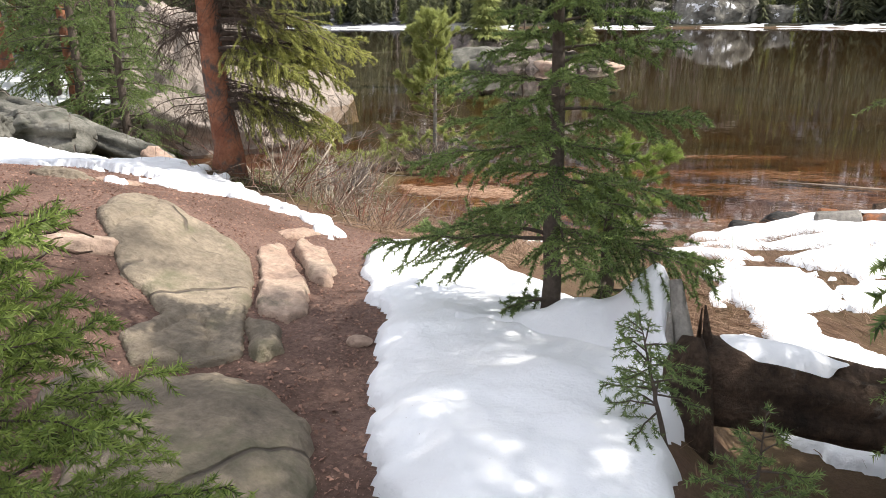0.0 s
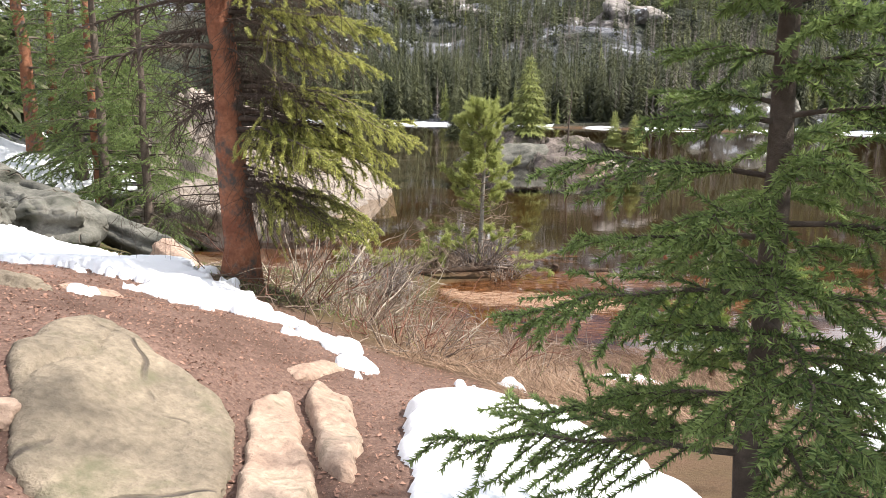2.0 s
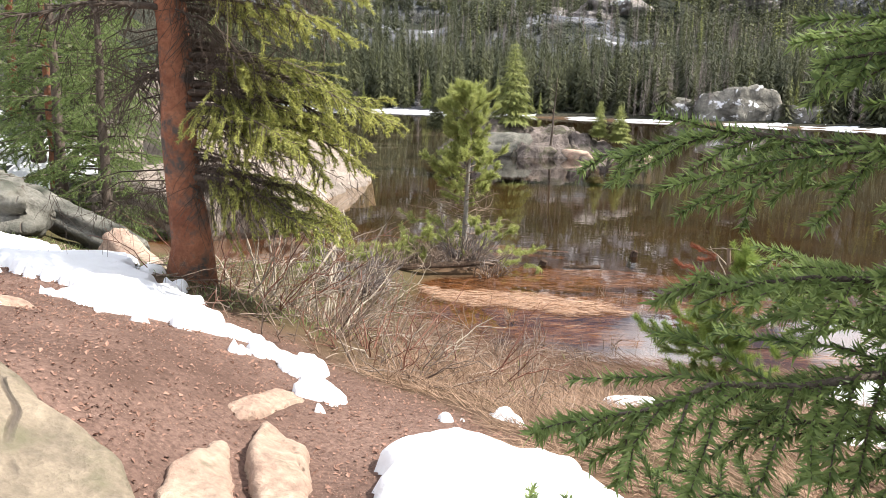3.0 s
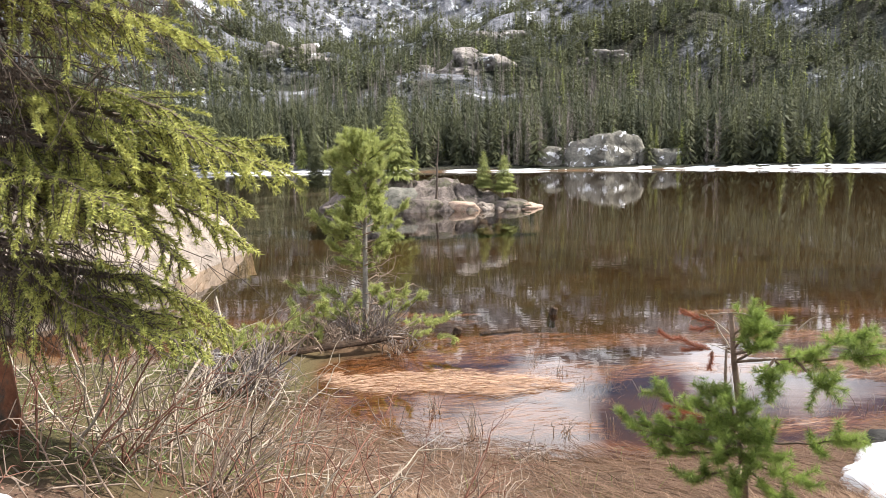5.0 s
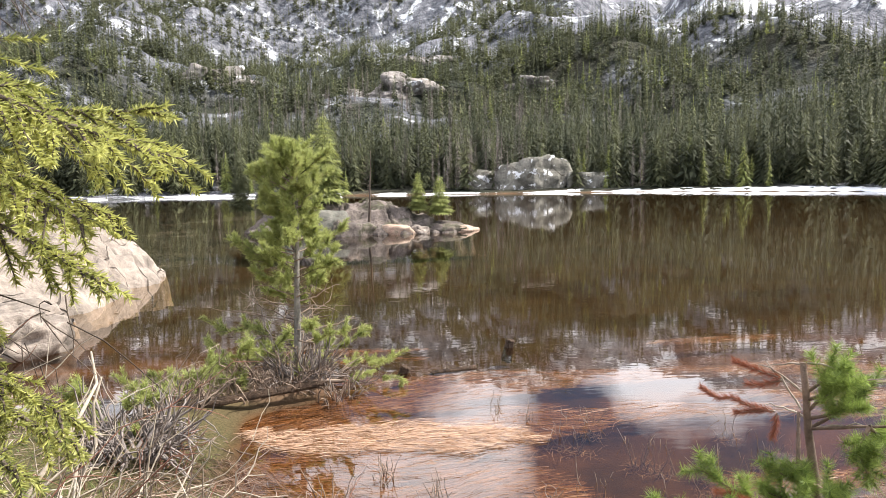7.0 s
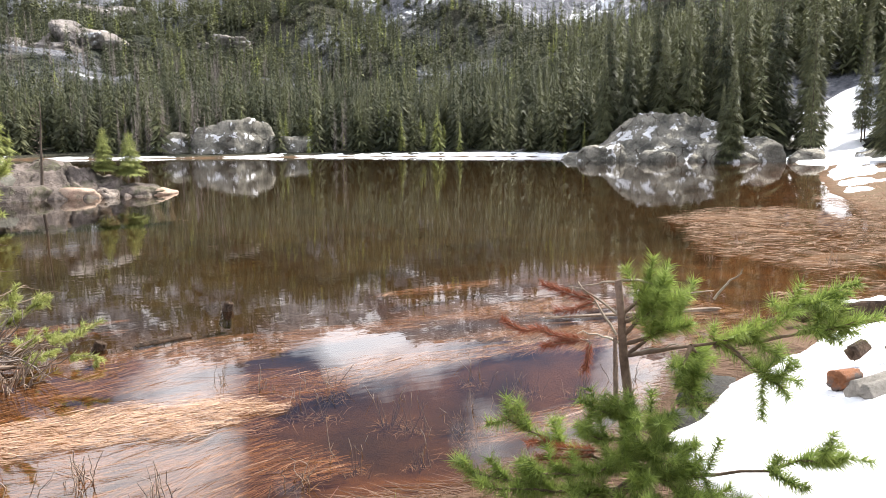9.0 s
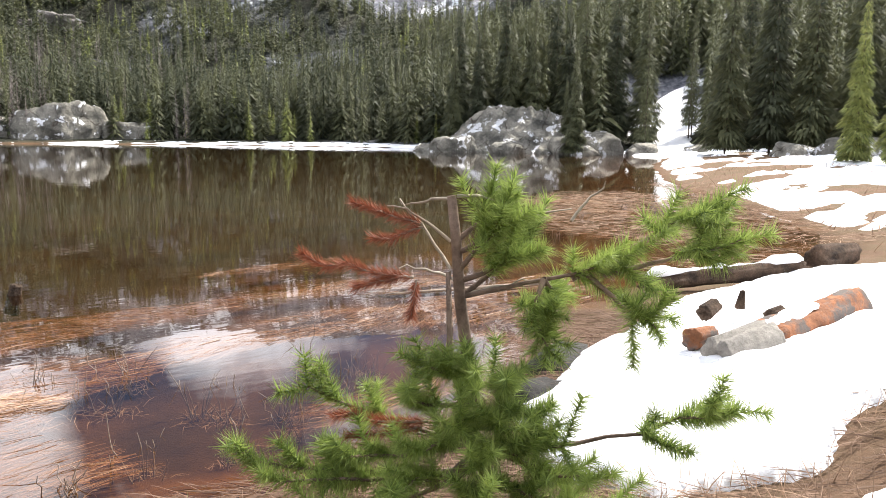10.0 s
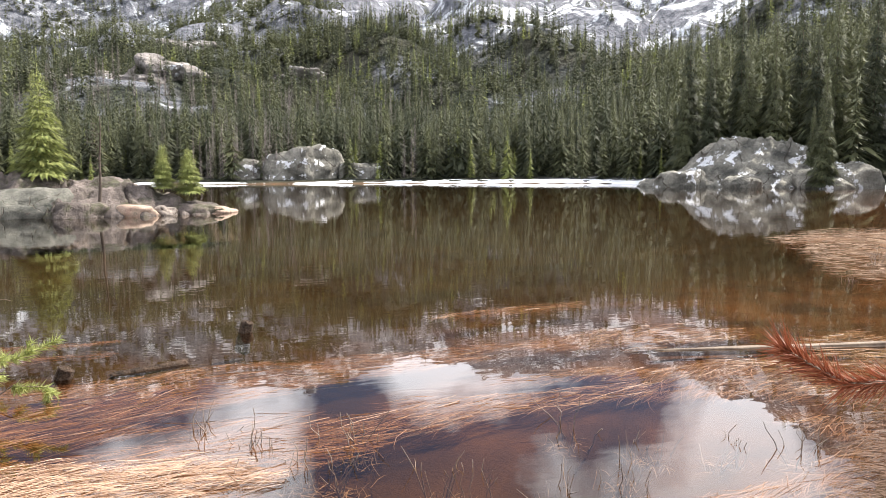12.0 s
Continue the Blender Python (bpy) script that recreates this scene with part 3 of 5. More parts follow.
    f = f[(zz.ravel()[f] > -1.19).any(1)]
    tagged(piece(name, np.stack([x, y, zz], -1).reshape(-1, 3), f, material), label, category)


near_rocks()


# ---- snow ----
def snow_field(name, field, box, cell, thick, label, lobes=.12, lobe_size=.3, soft=.22, group="old snow patches", lift=0.0, seed=0.0):
    """Old snow: a thick sheet on the ground with lobed, rounded, undercut edges. field(x, y) is positive inside."""
    x0, y0, x1, y1 = box
    xs, ys = np.arange(x0, x1, cell), np.arange(y0, y1, cell)
    x, y = np.meshgrid(xs, ys, indexing="ij")
    m = field(x, y) + lobes * fbm2(x, y, lobe_size, 3, 2.0 + seed) + .22 * lobes * fbm2(x, y, lobe_size * .35, 2, 4.0 + seed)
    u = np.clip(m / soft, 0, 1)
    t = (thick(x, y) if callable(thick) else thick) * np.sqrt(np.clip(1 - (1 - u) ** 2, 0, 1)) * (1 + .35 * fbm2(x, y, lobe_size * 2.2, 3, 6.0 + seed)) + .012 * fbm2(x, y, .12, 2, seed) * u
    base = land(x, y) + lift
    top = base + np.where(m > 0, t, 0) - np.where(m > 0, 0, .05)
    keep = m > 0
    for _ in range(2):
        k = keep.copy()
        for ax in (0, 1):
            for sh in (1, -1):
                k |= np.roll(keep, sh, ax)
        keep = k
    quad = keep[:-1, :-1] & keep[1:, :-1] & keep[1:, 1:] & keep[:-1, 1:]
    mark = np.pad(np.where(quad, np.arange(quad.size).reshape(quad.shape), -1), 1, constant_values=-1)
    while True:
        more = mark.copy()
        for ax in (0, 1):
            for sh in (1, -1):
                more = np.where(more >= 0, np.maximum(more, np.roll(mark, sh, ax)), -1)
        if (more == mark).all():
            break
        mark = more
    mark = mark[1:-1, 1:-1]
    kinds, sizes = np.unique(mark[quad], return_counts=True)
    number = np.arange(x.size).reshape(x.shape)
    corner = np.stack([number[:-1, :-1], number[1:, :-1], number[1:, 1:], number[:-1, 1:]], -1)
    v = np.stack([x, y, top], -1).reshape(-1, 3)
    for kind in kinds[np.argsort(-sizes)]:
        f = corner[mark == kind]
        if len(f) < 9 or (m.ravel()[f].max() < .004 and len(kinds) > 1):
            continue
        used, back = np.unique(f, return_inverse=True)
        tagged(piece(name, v[used], back.reshape(-1, 4), M_SNOW), label, "snow", group)


def near_snow():
    path_side = ((.3, 1.2), (.24, 2.9), (-.05, 3.6), (-.16, 4.2), (-.3, 4.9), (-.62, 5.8), (-.92, 6.7), (-.6, 7.25), (.05, 6.9), (.55, 6.3), (.8, 5.6), (1.25, 5.1), (1.5, 4.6), (1.3, 3.8), (1.15, 2.8), (1.3, 1.2))
    snow_field("snow_patch", lambda x, y: polygon_distance(x, y, path_side), (-1.3, 1, 1.8, 7.7), .03, .15, "thick white snow bank beside the dirt path", .08, .3, .3)
    band = ((-2.15, 7.85), (-2.7, 7.85), (-3.45, 8.05), (-4.5, 8.45), (-6, 8.95), (-8.5, 9.5), (-12, 9.8), (-13, 12.5), (-10.5, 12.6), (-8.3, 12.0), (-7, 11.6), (-6, 11.1), (-5, 10.4), (-4, 9.6), (-3.1, 8.75), (-2.3, 8.1))
    snow_field("snow_patch", lambda x, y: polygon_distance(x, y, band), (-13.5, 7.3, -1.6, 13), .03, .09, "long melting snow band above the shore", .3, .22, .14, seed=3)
    small = ((-1.72, 7.95, .2), (-1.5, 7.55, .13), (-1.3, 7.3, .06), (-1.85, 8.25, .07), (-3.35, 7.05, .1), (-.38, 7.92, .09), (-.71, 7.6, .05))
    for x, y, r in small:
        snow_field("snow_patch", lambda px, py: r - np.hypot(px - x, py - y), (x - .5, y - .5, x + .5, y + .5), .02, .07, "small leftover lump of snow on the bank", .09, .12, .1, seed=x)
    snow_field("snow_patch", lambda x, y: .28 - np.hypot((x - .55) / 1.2, y - 9.45), (-.3, 8.8, 1.3, 10.1), .025, .1, "small rounded snow patch near the shore", .06, .2, .15, seed=5)
    sheet = ((2.5, 10.5), (3.0, 10.05), (4.6, 10.2), (8, 10.4), (12, 10.9), (13.5, 13.0), (10.4, 13.9), (7.4, 13.75), (5.2, 13.0), (4.0, 12.6), (3.2, 12.25), (2.75, 11.6), (2.45, 11.0))
    snow_field("snow_sheet", lambda x, y: polygon_distance(x, y, sheet), (2, 9.6, 14, 14.4), .04, .13, "bright unbroken snow sheet on the lake bank", .08, .35, .25, seed=8)
    front_outline = ((2.1, 9.2), (3.2, 9.0), (6, 9.3), (9, 9.7), (9, 8.6), (6, 7.9), (3.5, 7.6), (2.3, 8.3))
    snow_field("snow_patch", lambda x, y: np.minimum(polygon_distance(x, y, front_outline), .5 * fbm2(x, y * 1.6, 1.3, 4, 61.0) + .1), (1.6, 7.2, 9.6, 10.1), .04, .06, "snow patch with ragged edges on dry turf", .55, .6, .12, seed=11)
    for outline in (((2.0, 5.6), (2.9, 5.5), (2.95, 4.7), (2.5, 4.45), (2.0, 4.7)), ((2.35, 7.9), (2.95, 7.6), (3.4, 6.5), (3.0, 6.3), (2.5, 7.1))):
        snow_field("snow_patch", lambda x, y: polygon_distance(x, y, outline), (1.5, 4, 4, 8.4), .035, .07, "melting snow patch beside the fallen log", .15, .3, .12, seed=27)
    snow_field("meadow_snow", lambda x, y: .42 * fbm2(x, y * 1.7, 1.5, 4, 21.0) - .06 - .25 * step(7.5, 6.0, y) - .6 * step(9.6, 10.2, y) - .6 * step(2.4, 1.7, x), (1.5, 4.2, 13, 10.6), .05, .08,
               "scattered thin snow patches on straw-coloured turf", .08, .3, .1, seed=14)
    snow_field("meadow_snow", lambda x, y: .9 * fbm2(x * .6, y * 1.4, 3.6, 4, 33.0) - .1 - 3 * step(bank(x) + 13.0, bank(x) + 14.2, y + 1.8) - 2 * step(16.5, 15, x), (14, 9, 80, 60), .3, .2,
               "broad snow patches on the far meadow", .25, 1.5, .4, seed=17)
    snow_field("snow_slope", lambda x, y: np.minimum(4.6 - 2.2 * np.abs(np.degrees(np.arctan2(x + .5, y - 8.3)) - 54.2), np.hypot(x, y - 10) - 84) + 2.6 * fbm2(x, y, 4.0, 4, 35.0), (62, 38, 112, 84), .5, .35,
               "snow-covered gap climbing between the conifers", .6, 3.0, .8, seed=23)
    snow_field("meadow_snow", lambda x, y: .6 * fbm2(x, y, 2.5, 4, 41.0) + .02, (-24, 17.5, -8.5, 32), .15, .2, "snow among rocks under the trees", .2, 1.0, .3, seed=19)


near_snow()


def far_snow_strip():
    """The snowy rim along the far shore."""
    az = np.radians(np.linspace(-22, 60, 900))
    k = np.arange(900)
    wob = vnoise(np.stack([k * .07, k * 0 + .5, k * 0], 1)) + .6 * vnoise(np.stack([k * .3, k * 0 + .5, k * 0], 1))
    rows = []
    for d, h in ((-.35, -.1), (-.2, .12), (.4, .22), (1.6, .36), (3.0, .55), (4.0, .3)):
        r = far_shore(np.degrees(az)) + d + wob * (.8 if d > 0 else .3)
        rows.append(np.stack([r * np.sin(az), 10 + r * np.cos(az), h * (1 + .25 * wob) * np.interp(np.degrees(az), (10, 26), (.78, 1.0))], 1))
    v = np.concatenate(rows)
    i, j = np.meshgrid(np.arange(len(rows) - 1), np.arange(899), indexing="ij")
    a = i * 900 + j
    tagged(piece("shore_snow", v, np.stack([a, a + 1, a + 901, a + 900], -1).reshape(-1, 4), M_SNOW), "snowy rim along the far lake shore", "snow")


far_snow_strip()


# ---- conifers ----
def conifer(name, at, height, reach, label, seed, limbs=70, bare=.06, needle=.027, per_m=560, wide=.0055, foliage=M_FIR, bark=M_BARK, trunk_r=.05,
            droop=.25, lift=.1, twig_gap=.03, twig=.42, lean=(0, 0), shape=.85, sparse=0.0, dead_low=.0, group="", side=None, top_cut=1.0, clear=None, extra=()):
    """A spruce or fir: tapered trunk, drooping limbs with side twigs, and single needles."""
    g = np.random.default_rng(seed)
    tree = holder(name, at, label, "tree", group)
    lean = np.array([lean[0], lean[1], 0.0])
    trunk, arms = Wood(), Wood()
    hs = np.linspace(-.15, height * top_cut, 14)
    core = np.array([[0, 0, h] for h in hs]) + lean * hs[:, None] + g.normal(size=(14, 3)) * trunk_r * .12 * [1, 1, 0]
    rad = trunk_r * np.clip(1 - hs / height, .03, 1) ** .8
    rad[0] *= 1.5
    rad[1] *= 1.12
    trunk.stick(core, rad, 12)
    segs = []
    for i in range(limbs + len(extra)):
        u = bare + (1 - bare) * ((i + g.random()) / limbs) ** 1.05
        if i >= limbs:
            u = extra[i - limbs][0] / height
        h = u * height
        if h > height * top_cut:
            continue
        a = i * 2.39996 + g.normal() * .35
        if side is not None and g.random() < side[1]:
            a = side[0] + g.normal() * .7
        if clear is not None and h < clear[2] and abs((a - clear[0] + math.pi) % math.tau - math.pi) < clear[1]:
            a += clear[1] * (2 if g.random() < .5 else -2)
        ln = reach * max(.06, (1 - u) ** shape) * (.55 + .65 * g.random())
        if i >= limbs:
            a, ln = extra[i - limbs][1:3]
        way = np.array([math.cos(a), math.sin(a), lift + .55 * u * u])
        p0 = np.array([0, 0, h]) + lean * h
        n = 7
        limb = bend(p0, way, ln, droop * (1 - .7 * u), n, g)
        r0 = max(.003, trunk_r * .22 * (1 - u) + .003)
        arms.stick(limb, np.linspace(r0, .0018, n), 5, False)
        dead = i < limbs and g.random() < dead_low * max(0, 1 - u * 2.2)
        flat = np.cross(way, (0, 0, 1.0))
        flat /= np.linalg.norm(flat) + 1e-9
        count = max(3, int(ln / twig_gap))
        for k in range(count):
            s = .18 + .82 * (k + g.random() * .6) / count
            q = s * (n - 1)
            b = min(int(q), n - 2)
            p = limb[b] + (limb[b + 1] - limb[b]) * (q - b)
            along = limb[b + 1] - limb[b]
            along /= np.linalg.norm(along) + 1e-9
            sg = 1 if k % 2 else -1
            tl = twig * ln * (1.15 - s) * (.6 + .6 * g.random()) + .03
            tw = along * .75 + flat * sg * .8 + np.array([0, 0, -.15 + .25 * g.normal()])
            if dead:
                tw, tl = tw + g.normal(size=3) * .7 + (0, 0, -.4), tl * (.3 + 1.1 * g.random())
            else:
                tw = tw + g.normal(size=3) * .18
            t = bend(p, tw, tl, droop * .7, 4, g, .08)
            arms.stick(t, np.linspace(max(.0012, r0 * .3), .0008, 4), 3, False)
            if not dead and g.random() >= sparse:
                segs += [(t[j], t[j + 1]) for j in range(3)]
        if not dead:
            segs += [(limb[j], limb[j + 1]) for j in range(1 if sparse == 0 else 3, n - 1)]
    piece("trunk", *trunk.arrays(), bark, tree)
    tagged(piece("branchwork", *arms.arrays(), M_BARK, tree), kind="stuff")
    if segs:
        tagged(piece("crown", *needles(segs, per_m, needle, wide, 52, seed, .2), foliage, tree), kind="stuff")
    return tree


def forest_tree(sprays, seed, girth=.13, taper=.75, spray=.6, bare=.05, inner=.1):
    """A distant conifer one metre high: drooping sprays at random round a thin stem, in a ragged cone."""
    g = np.random.default_rng(seed)
    u = bare + (1 - bare) * (1 - np.sqrt(1 - g.random(sprays) * .985))
    if sprays > 2000:
        u = np.clip((np.floor(u * 24) + .5 + .28 * g.normal(size=sprays)) / 24, bare, .995)
    a = g.random(sprays) * math.tau
    lobe = 1 + .35 * np.sin(u * 43 + seed) * np.sin(a * 2 + u * 19)
    r = girth * (1 - u) ** taper * ((.45 + .7 * g.random(sprays)) if inner < .6 else (.15 + g.random(sprays) ** .6)) * lobe + .008
    out = np.stack([np.cos(a), np.sin(a), 0 * a], 1)
    side = np.stack([-np.sin(a), np.cos(a), 0 * a], 1)
    c = np.stack([0 * a, 0 * a, u], 1)
    w = (spray * r * (.2 + .25 * g.random(sprays)) + .002)[:, None]
    root = c + out * (r * inner)[:, None] + (0, 0, .02 * (1 - inner))
    mid = c + out * (r * (.65 + .2 * inner))[:, None] - np.array([0, 0, 1.0]) * (r * .12)[:, None]
    tip = c + out * r[:, None] - np.array([0, 0, 1.0]) * (r * (.16 + .34 * g.random(sprays)) * (1.0 if inner < .6 else .45))[:, None]
    v = np.stack([.6 * root + .4 * mid - side * w, tip, .6 * root + .4 * mid + side * w], 1).reshape(-1, 3)
    f = 3 * np.arange(sprays)[:, None] + (0, 1, 2)
    stem = np.array([(.009 * math.cos(t), .009 * math.sin(t), -.04) for t in (0, 2.09, 4.19)] + [(0, 0, 1.0)])
    n = len(v)
    return np.concatenate([v, stem]), np.concatenate([f, [(n, n + 1, n + 3), (n + 1, n + 2, n + 3), (n + 2, n, n + 3)]])


def plant_forest(name, spots, templates, material, label, seed):
    g = np.random.default_rng(seed)
    vs, fs, n = [], [], 0
    pick = g.integers(0, len(templates), len(spots))
    for k, (tv, tf) in enumerate(templates):
        s = spots[pick == k]
        if not len(s):
            continue
        ang = g.random(len(s)) * math.tau
        c, d = np.cos(ang)[:, None], np.sin(ang)[:, None]
        h, w = s[:, 3:4], (s[:, 3] * s[:, 4])[:, None]
        x = (tv[None, :, 0] * c - tv[None, :, 1] * d) * w + s[:, 0:1]
        y = (tv[None, :, 0] * d + tv[None, :, 1] * c) * w + s[:, 1:2]
        z = tv[None, :, 2] * h + s[:, 2:3]
        vs.append(np.stack([x, y, z], -1).reshape(-1, 3))
        fs.append((tf[None] + (np.arange(len(s)) * len(tv))[:, None, None] + n).reshape(-1, 3))
        n += len(s) * len(tv)
    ob = piece(name, np.concatenate(vs), np.concatenate(fs), material, smooth=False)
    return tagged(ob, label, "woods", kind="stuff")


def sow(count, a0, a1, d0, d1, seed, low, high, clearing=.35, power=.6):
    """Spots for trees behind the far shore: x, y, z, height, girth."""
    g = np.random.default_rng(seed)
    a = a0 + (a1 - a0) * g.random(count)
    d = d0 + (d1 - d0) * g.random(count) ** power
    r = far_shore(a) + d
    x, y = r * np.sin(np.radians(a)), 10 + r * np.cos(np.radians(a))
    keep = (fbm2(x, y, 30.0, 3, 12.0) < clearing) & ~((a > 50.3) & (a < 57.3) & (d < 48))
    x, y, a = x[keep], y[keep], a[keep]
    h = low + (high - low) * g.random(len(x)) ** 1.3
    return np.stack([x, y, land(x, y) - .2, h, .8 + .5 * g.random(len(x))], 1)


def far_woods():
    fine = [forest_tree(360, 50 + k, .13 + .016 * (k % 4), 1.0, .3) for k in range(8)]
    plain = [forest_tree(84, 70 + k, .13 + .016 * (k % 3), 1.0, .62) for k in range(6)]
    thin = [forest_tree(50, 80 + k, .16 + .016 * (k % 3), 1.0, .85) for k in range(6)]
    bare = [forest_tree(200, 90 + k, .085, .55, .16) for k in range(3)]
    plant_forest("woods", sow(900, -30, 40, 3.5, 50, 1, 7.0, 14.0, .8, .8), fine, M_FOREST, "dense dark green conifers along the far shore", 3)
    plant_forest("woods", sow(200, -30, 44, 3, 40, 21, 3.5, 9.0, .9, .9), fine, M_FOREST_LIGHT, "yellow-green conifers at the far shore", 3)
    plant_forest("woods", sow(1000, -30, 40, 5, 55, 41, 8.0, 15.0, .8, .8), fine, M_FOREST_SHADED, "shaded dark conifers along the far shore", 3)
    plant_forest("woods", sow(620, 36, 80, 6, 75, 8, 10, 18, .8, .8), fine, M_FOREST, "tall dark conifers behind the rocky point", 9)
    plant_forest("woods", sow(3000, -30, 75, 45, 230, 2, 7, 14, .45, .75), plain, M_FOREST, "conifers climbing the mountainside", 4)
    plant_forest("woods", sow(3600, -30, 75, 45, 230, 42, 7, 14, .8, .75), plain, M_FOREST_SHADED, "shaded conifers on the mountainside", 4)
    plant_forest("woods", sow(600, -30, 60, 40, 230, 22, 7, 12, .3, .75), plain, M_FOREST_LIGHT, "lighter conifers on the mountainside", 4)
    plant_forest("woods", sow(3600, -35, 75, 220, 560, 5, 7, 13, -.12, .8), thin, M_FOREST, "scattered conifers among snowy crags", 6)
    plant_forest("woods", sow(6200, -35, 14, 150, 520, 45, 8, 14, .45, .8), thin, M_FOREST, "conifers scattered up the western crags", 6)
    plant_forest("dead_woods", sow(420, -14, 22, 5, 110, 31, 6, 11, .9, .9), bare, M_GREYTREE, "bare grey dead conifers among the green", 7)
    plant_forest("dead_woods", sow(170, 3, 11, 4, 45, 33, 6, 11, .9, .9), bare, M_GREYTREE, "stand of bare grey dead conifers by the lake", 7)
    g = np.random.default_rng(44)
    x, y = -16 - 50 * g.random(170), 14 + 75 * g.random(170)
    ok = land(x, y) > .6
    x, y = x[ok], y[ok]
    plant_forest("woods", np.stack([x, y, land(x, y) - .1, 6 + 6 * g.random(len(x)), .9 + .5 * g.random(len(x))], 1), fine, M_FOREST, "conifers on the hillside west of the inlet", 12)


far_woods()


def dead_skirt(tree, seed, sectors, count):
    """Fine dead twigs hanging in curtains under the live limbs."""
    g = np.random.default_rng(seed)
    w = Wood()
    for i in range(count):
        mid, half = sectors[0] if g.random() < .7 else sectors[1]
        a = mid + half * (2 * g.random() - 1)
        h = .75 + 3.0 * g.random()
        limb = bend((-.035 * h, 0, h), (math.cos(a), math.sin(a), .05), .6 + .8 * g.random(), .35, 7, g, .1)
        w.stick(limb, np.linspace(.008, .002, 7), 4, False)
        for k in range(24):
            p = limb[1 + int(g.integers(0, 6))] + g.normal(size=3) * .03
            t = bend(p, g.normal(size=3) * (.6, .6, .3) + (0, 0, -.7), .12 + .3 * g.random(), .25, 4, g, .14)
            w.stick(t, (.003, .0026, .002, .0014), 3, False)
    tagged(piece("dead_twigwork", *w.arrays(), M_DEADTWIG, tree, "fine dark dead twigs"), kind="stuff")


def near_trees():
    conifer("fir_tree", (.72, 4.78, ground_at(.72, 4.78)), 3.35, .9, "dark green young fir standing in snow beside the path", 11, limbs=70, bare=.19, trunk_r=.055, droop=.2, lift=.04, per_m=640, needle=.025, wide=.007, twig=.5, shape=.72,
            extra=((.22, 2.6, .3), (.25, 3.6, .32), (.2, 4.3, .25), (.6, 3.1, 1.0), (.62, 2.7, .9), (.65, -.3, .85)))
    conifer("fir_sapling", (1.03, 5.0, ground_at(1.03, 5.0)), 1.0, .5, "short dark fir stem behind the young fir", 12, limbs=26, bare=.25, trunk_r=.055, droop=.4)
    conifer("fir_tree", (3.7, 4.4, ground_at(3.7, 4.4)), 9.5, 2.0, "dark fir with hanging branch tips beside the fallen log", 13, limbs=110, bare=.13, trunk_r=.12, droop=.35, twig_gap=.07, per_m=260, wide=.006)
    for k, (x, y, h) in enumerate(((5.4, 3.7, 15), (6.6, 5.0, 17), (6.1, 2.3, 16))):
        conifer("fir_tree", (x, y, ground_at(x, y)), h, 3.3, "tall dark fir at the edge of the wood", 28 + k, limbs=105, bare=.1, trunk_r=.16, droop=.3, twig_gap=.12, per_m=170, wide=.02, needle=.06, shape=.6, group="firs shading the path")
    conifer("fir_sapling", (-.55, 2.12, ground_at(-.55, 2.12)), 1.2, .62, "small bushy fir at the foot of the boulder", 14, limbs=62, bare=.1, trunk_r=.018, foliage=M_PINE, shape=.4)
    conifer("fir_sapling", (1.22, 3.5, ground_at(1.22, 3.5)), .62, .3, "thin fir sapling leaning over the snow", 15, limbs=26, bare=.35, trunk_r=.013, sparse=.1, dead_low=.9, droop=.35, lean=(-.25, -.05), shape=.5, needle=.02, wide=.0045, side=(2.9, .55))
    conifer("fir_sapling", (1.45, 3.1, ground_at(1.45, 3.1)), .6, .5, "low fir sapling under the fallen log", 19, limbs=22, bare=.15, trunk_r=.012, sparse=.4)
    big = conifer("spruce_tree", (-3.35, 9.4, ground_at(-3.35, 9.4)), 9.5, 1.75, "tall spruce with red-brown bark and drooping dead twigs", 16, limbs=85, bare=.17, trunk_r=.165, bark=M_REDBARK, foliage=M_SPRUCE,
            droop=.3, lift=.04, twig_gap=.03, twig=.36, lean=(-.035, .0), per_m=560, needle=.03, wide=.0085, dead_low=3.0, shape=.35, side=(-.35, .4), top_cut=.6, clear=(-1.06, .8, 3.6),
            extra=((1.35, -.25, 1.5), (1.45, -.05, 1.7), (1.5, -.45, 1.5), (1.55, .15, 1.6), (1.6, -.15, 1.7), (.85, -.15, 1.5), (.8, .1, 1.4), (.95, -.02, 1.55), (.9, -.3, 1.4), (1.8, -.1, 1.95), (1.9, .1, 1.8), (2.35, -.2, 1.7), (2.6, 0, 1.7), (2.9, -.3, 1.75)))
    dead_skirt(big, 61, ((.15, .9), (2.9, .7)), 120)
    # the wood by the inlet
    a = conifer("spruce_tree", (-11.5, 18.4, ground_at(-11.5, 18.4)), 12, 2.1, "spruce with a reddish bare lower trunk by the inlet", 17, limbs=75, bare=.16, trunk_r=.17, bark=M_REDBARK, foliage=M_FIR,
                droop=.4, twig_gap=.12, per_m=150, needle=.05, wide=.013, lean=(-.03, 0), group="trees by the inlet")
    b = conifer("spruce_tree", (-11.4, 19.8, ground_at(-11.4, 19.8)), 9, 2.2, "dense dark spruce branched to the ground", 27, limbs=80, bare=.03, trunk_r=.13, foliage=M_FIR, droop=.4, twig_gap=.1, per_m=210, needle=.05, wide=.015,
                group="trees by the inlet")
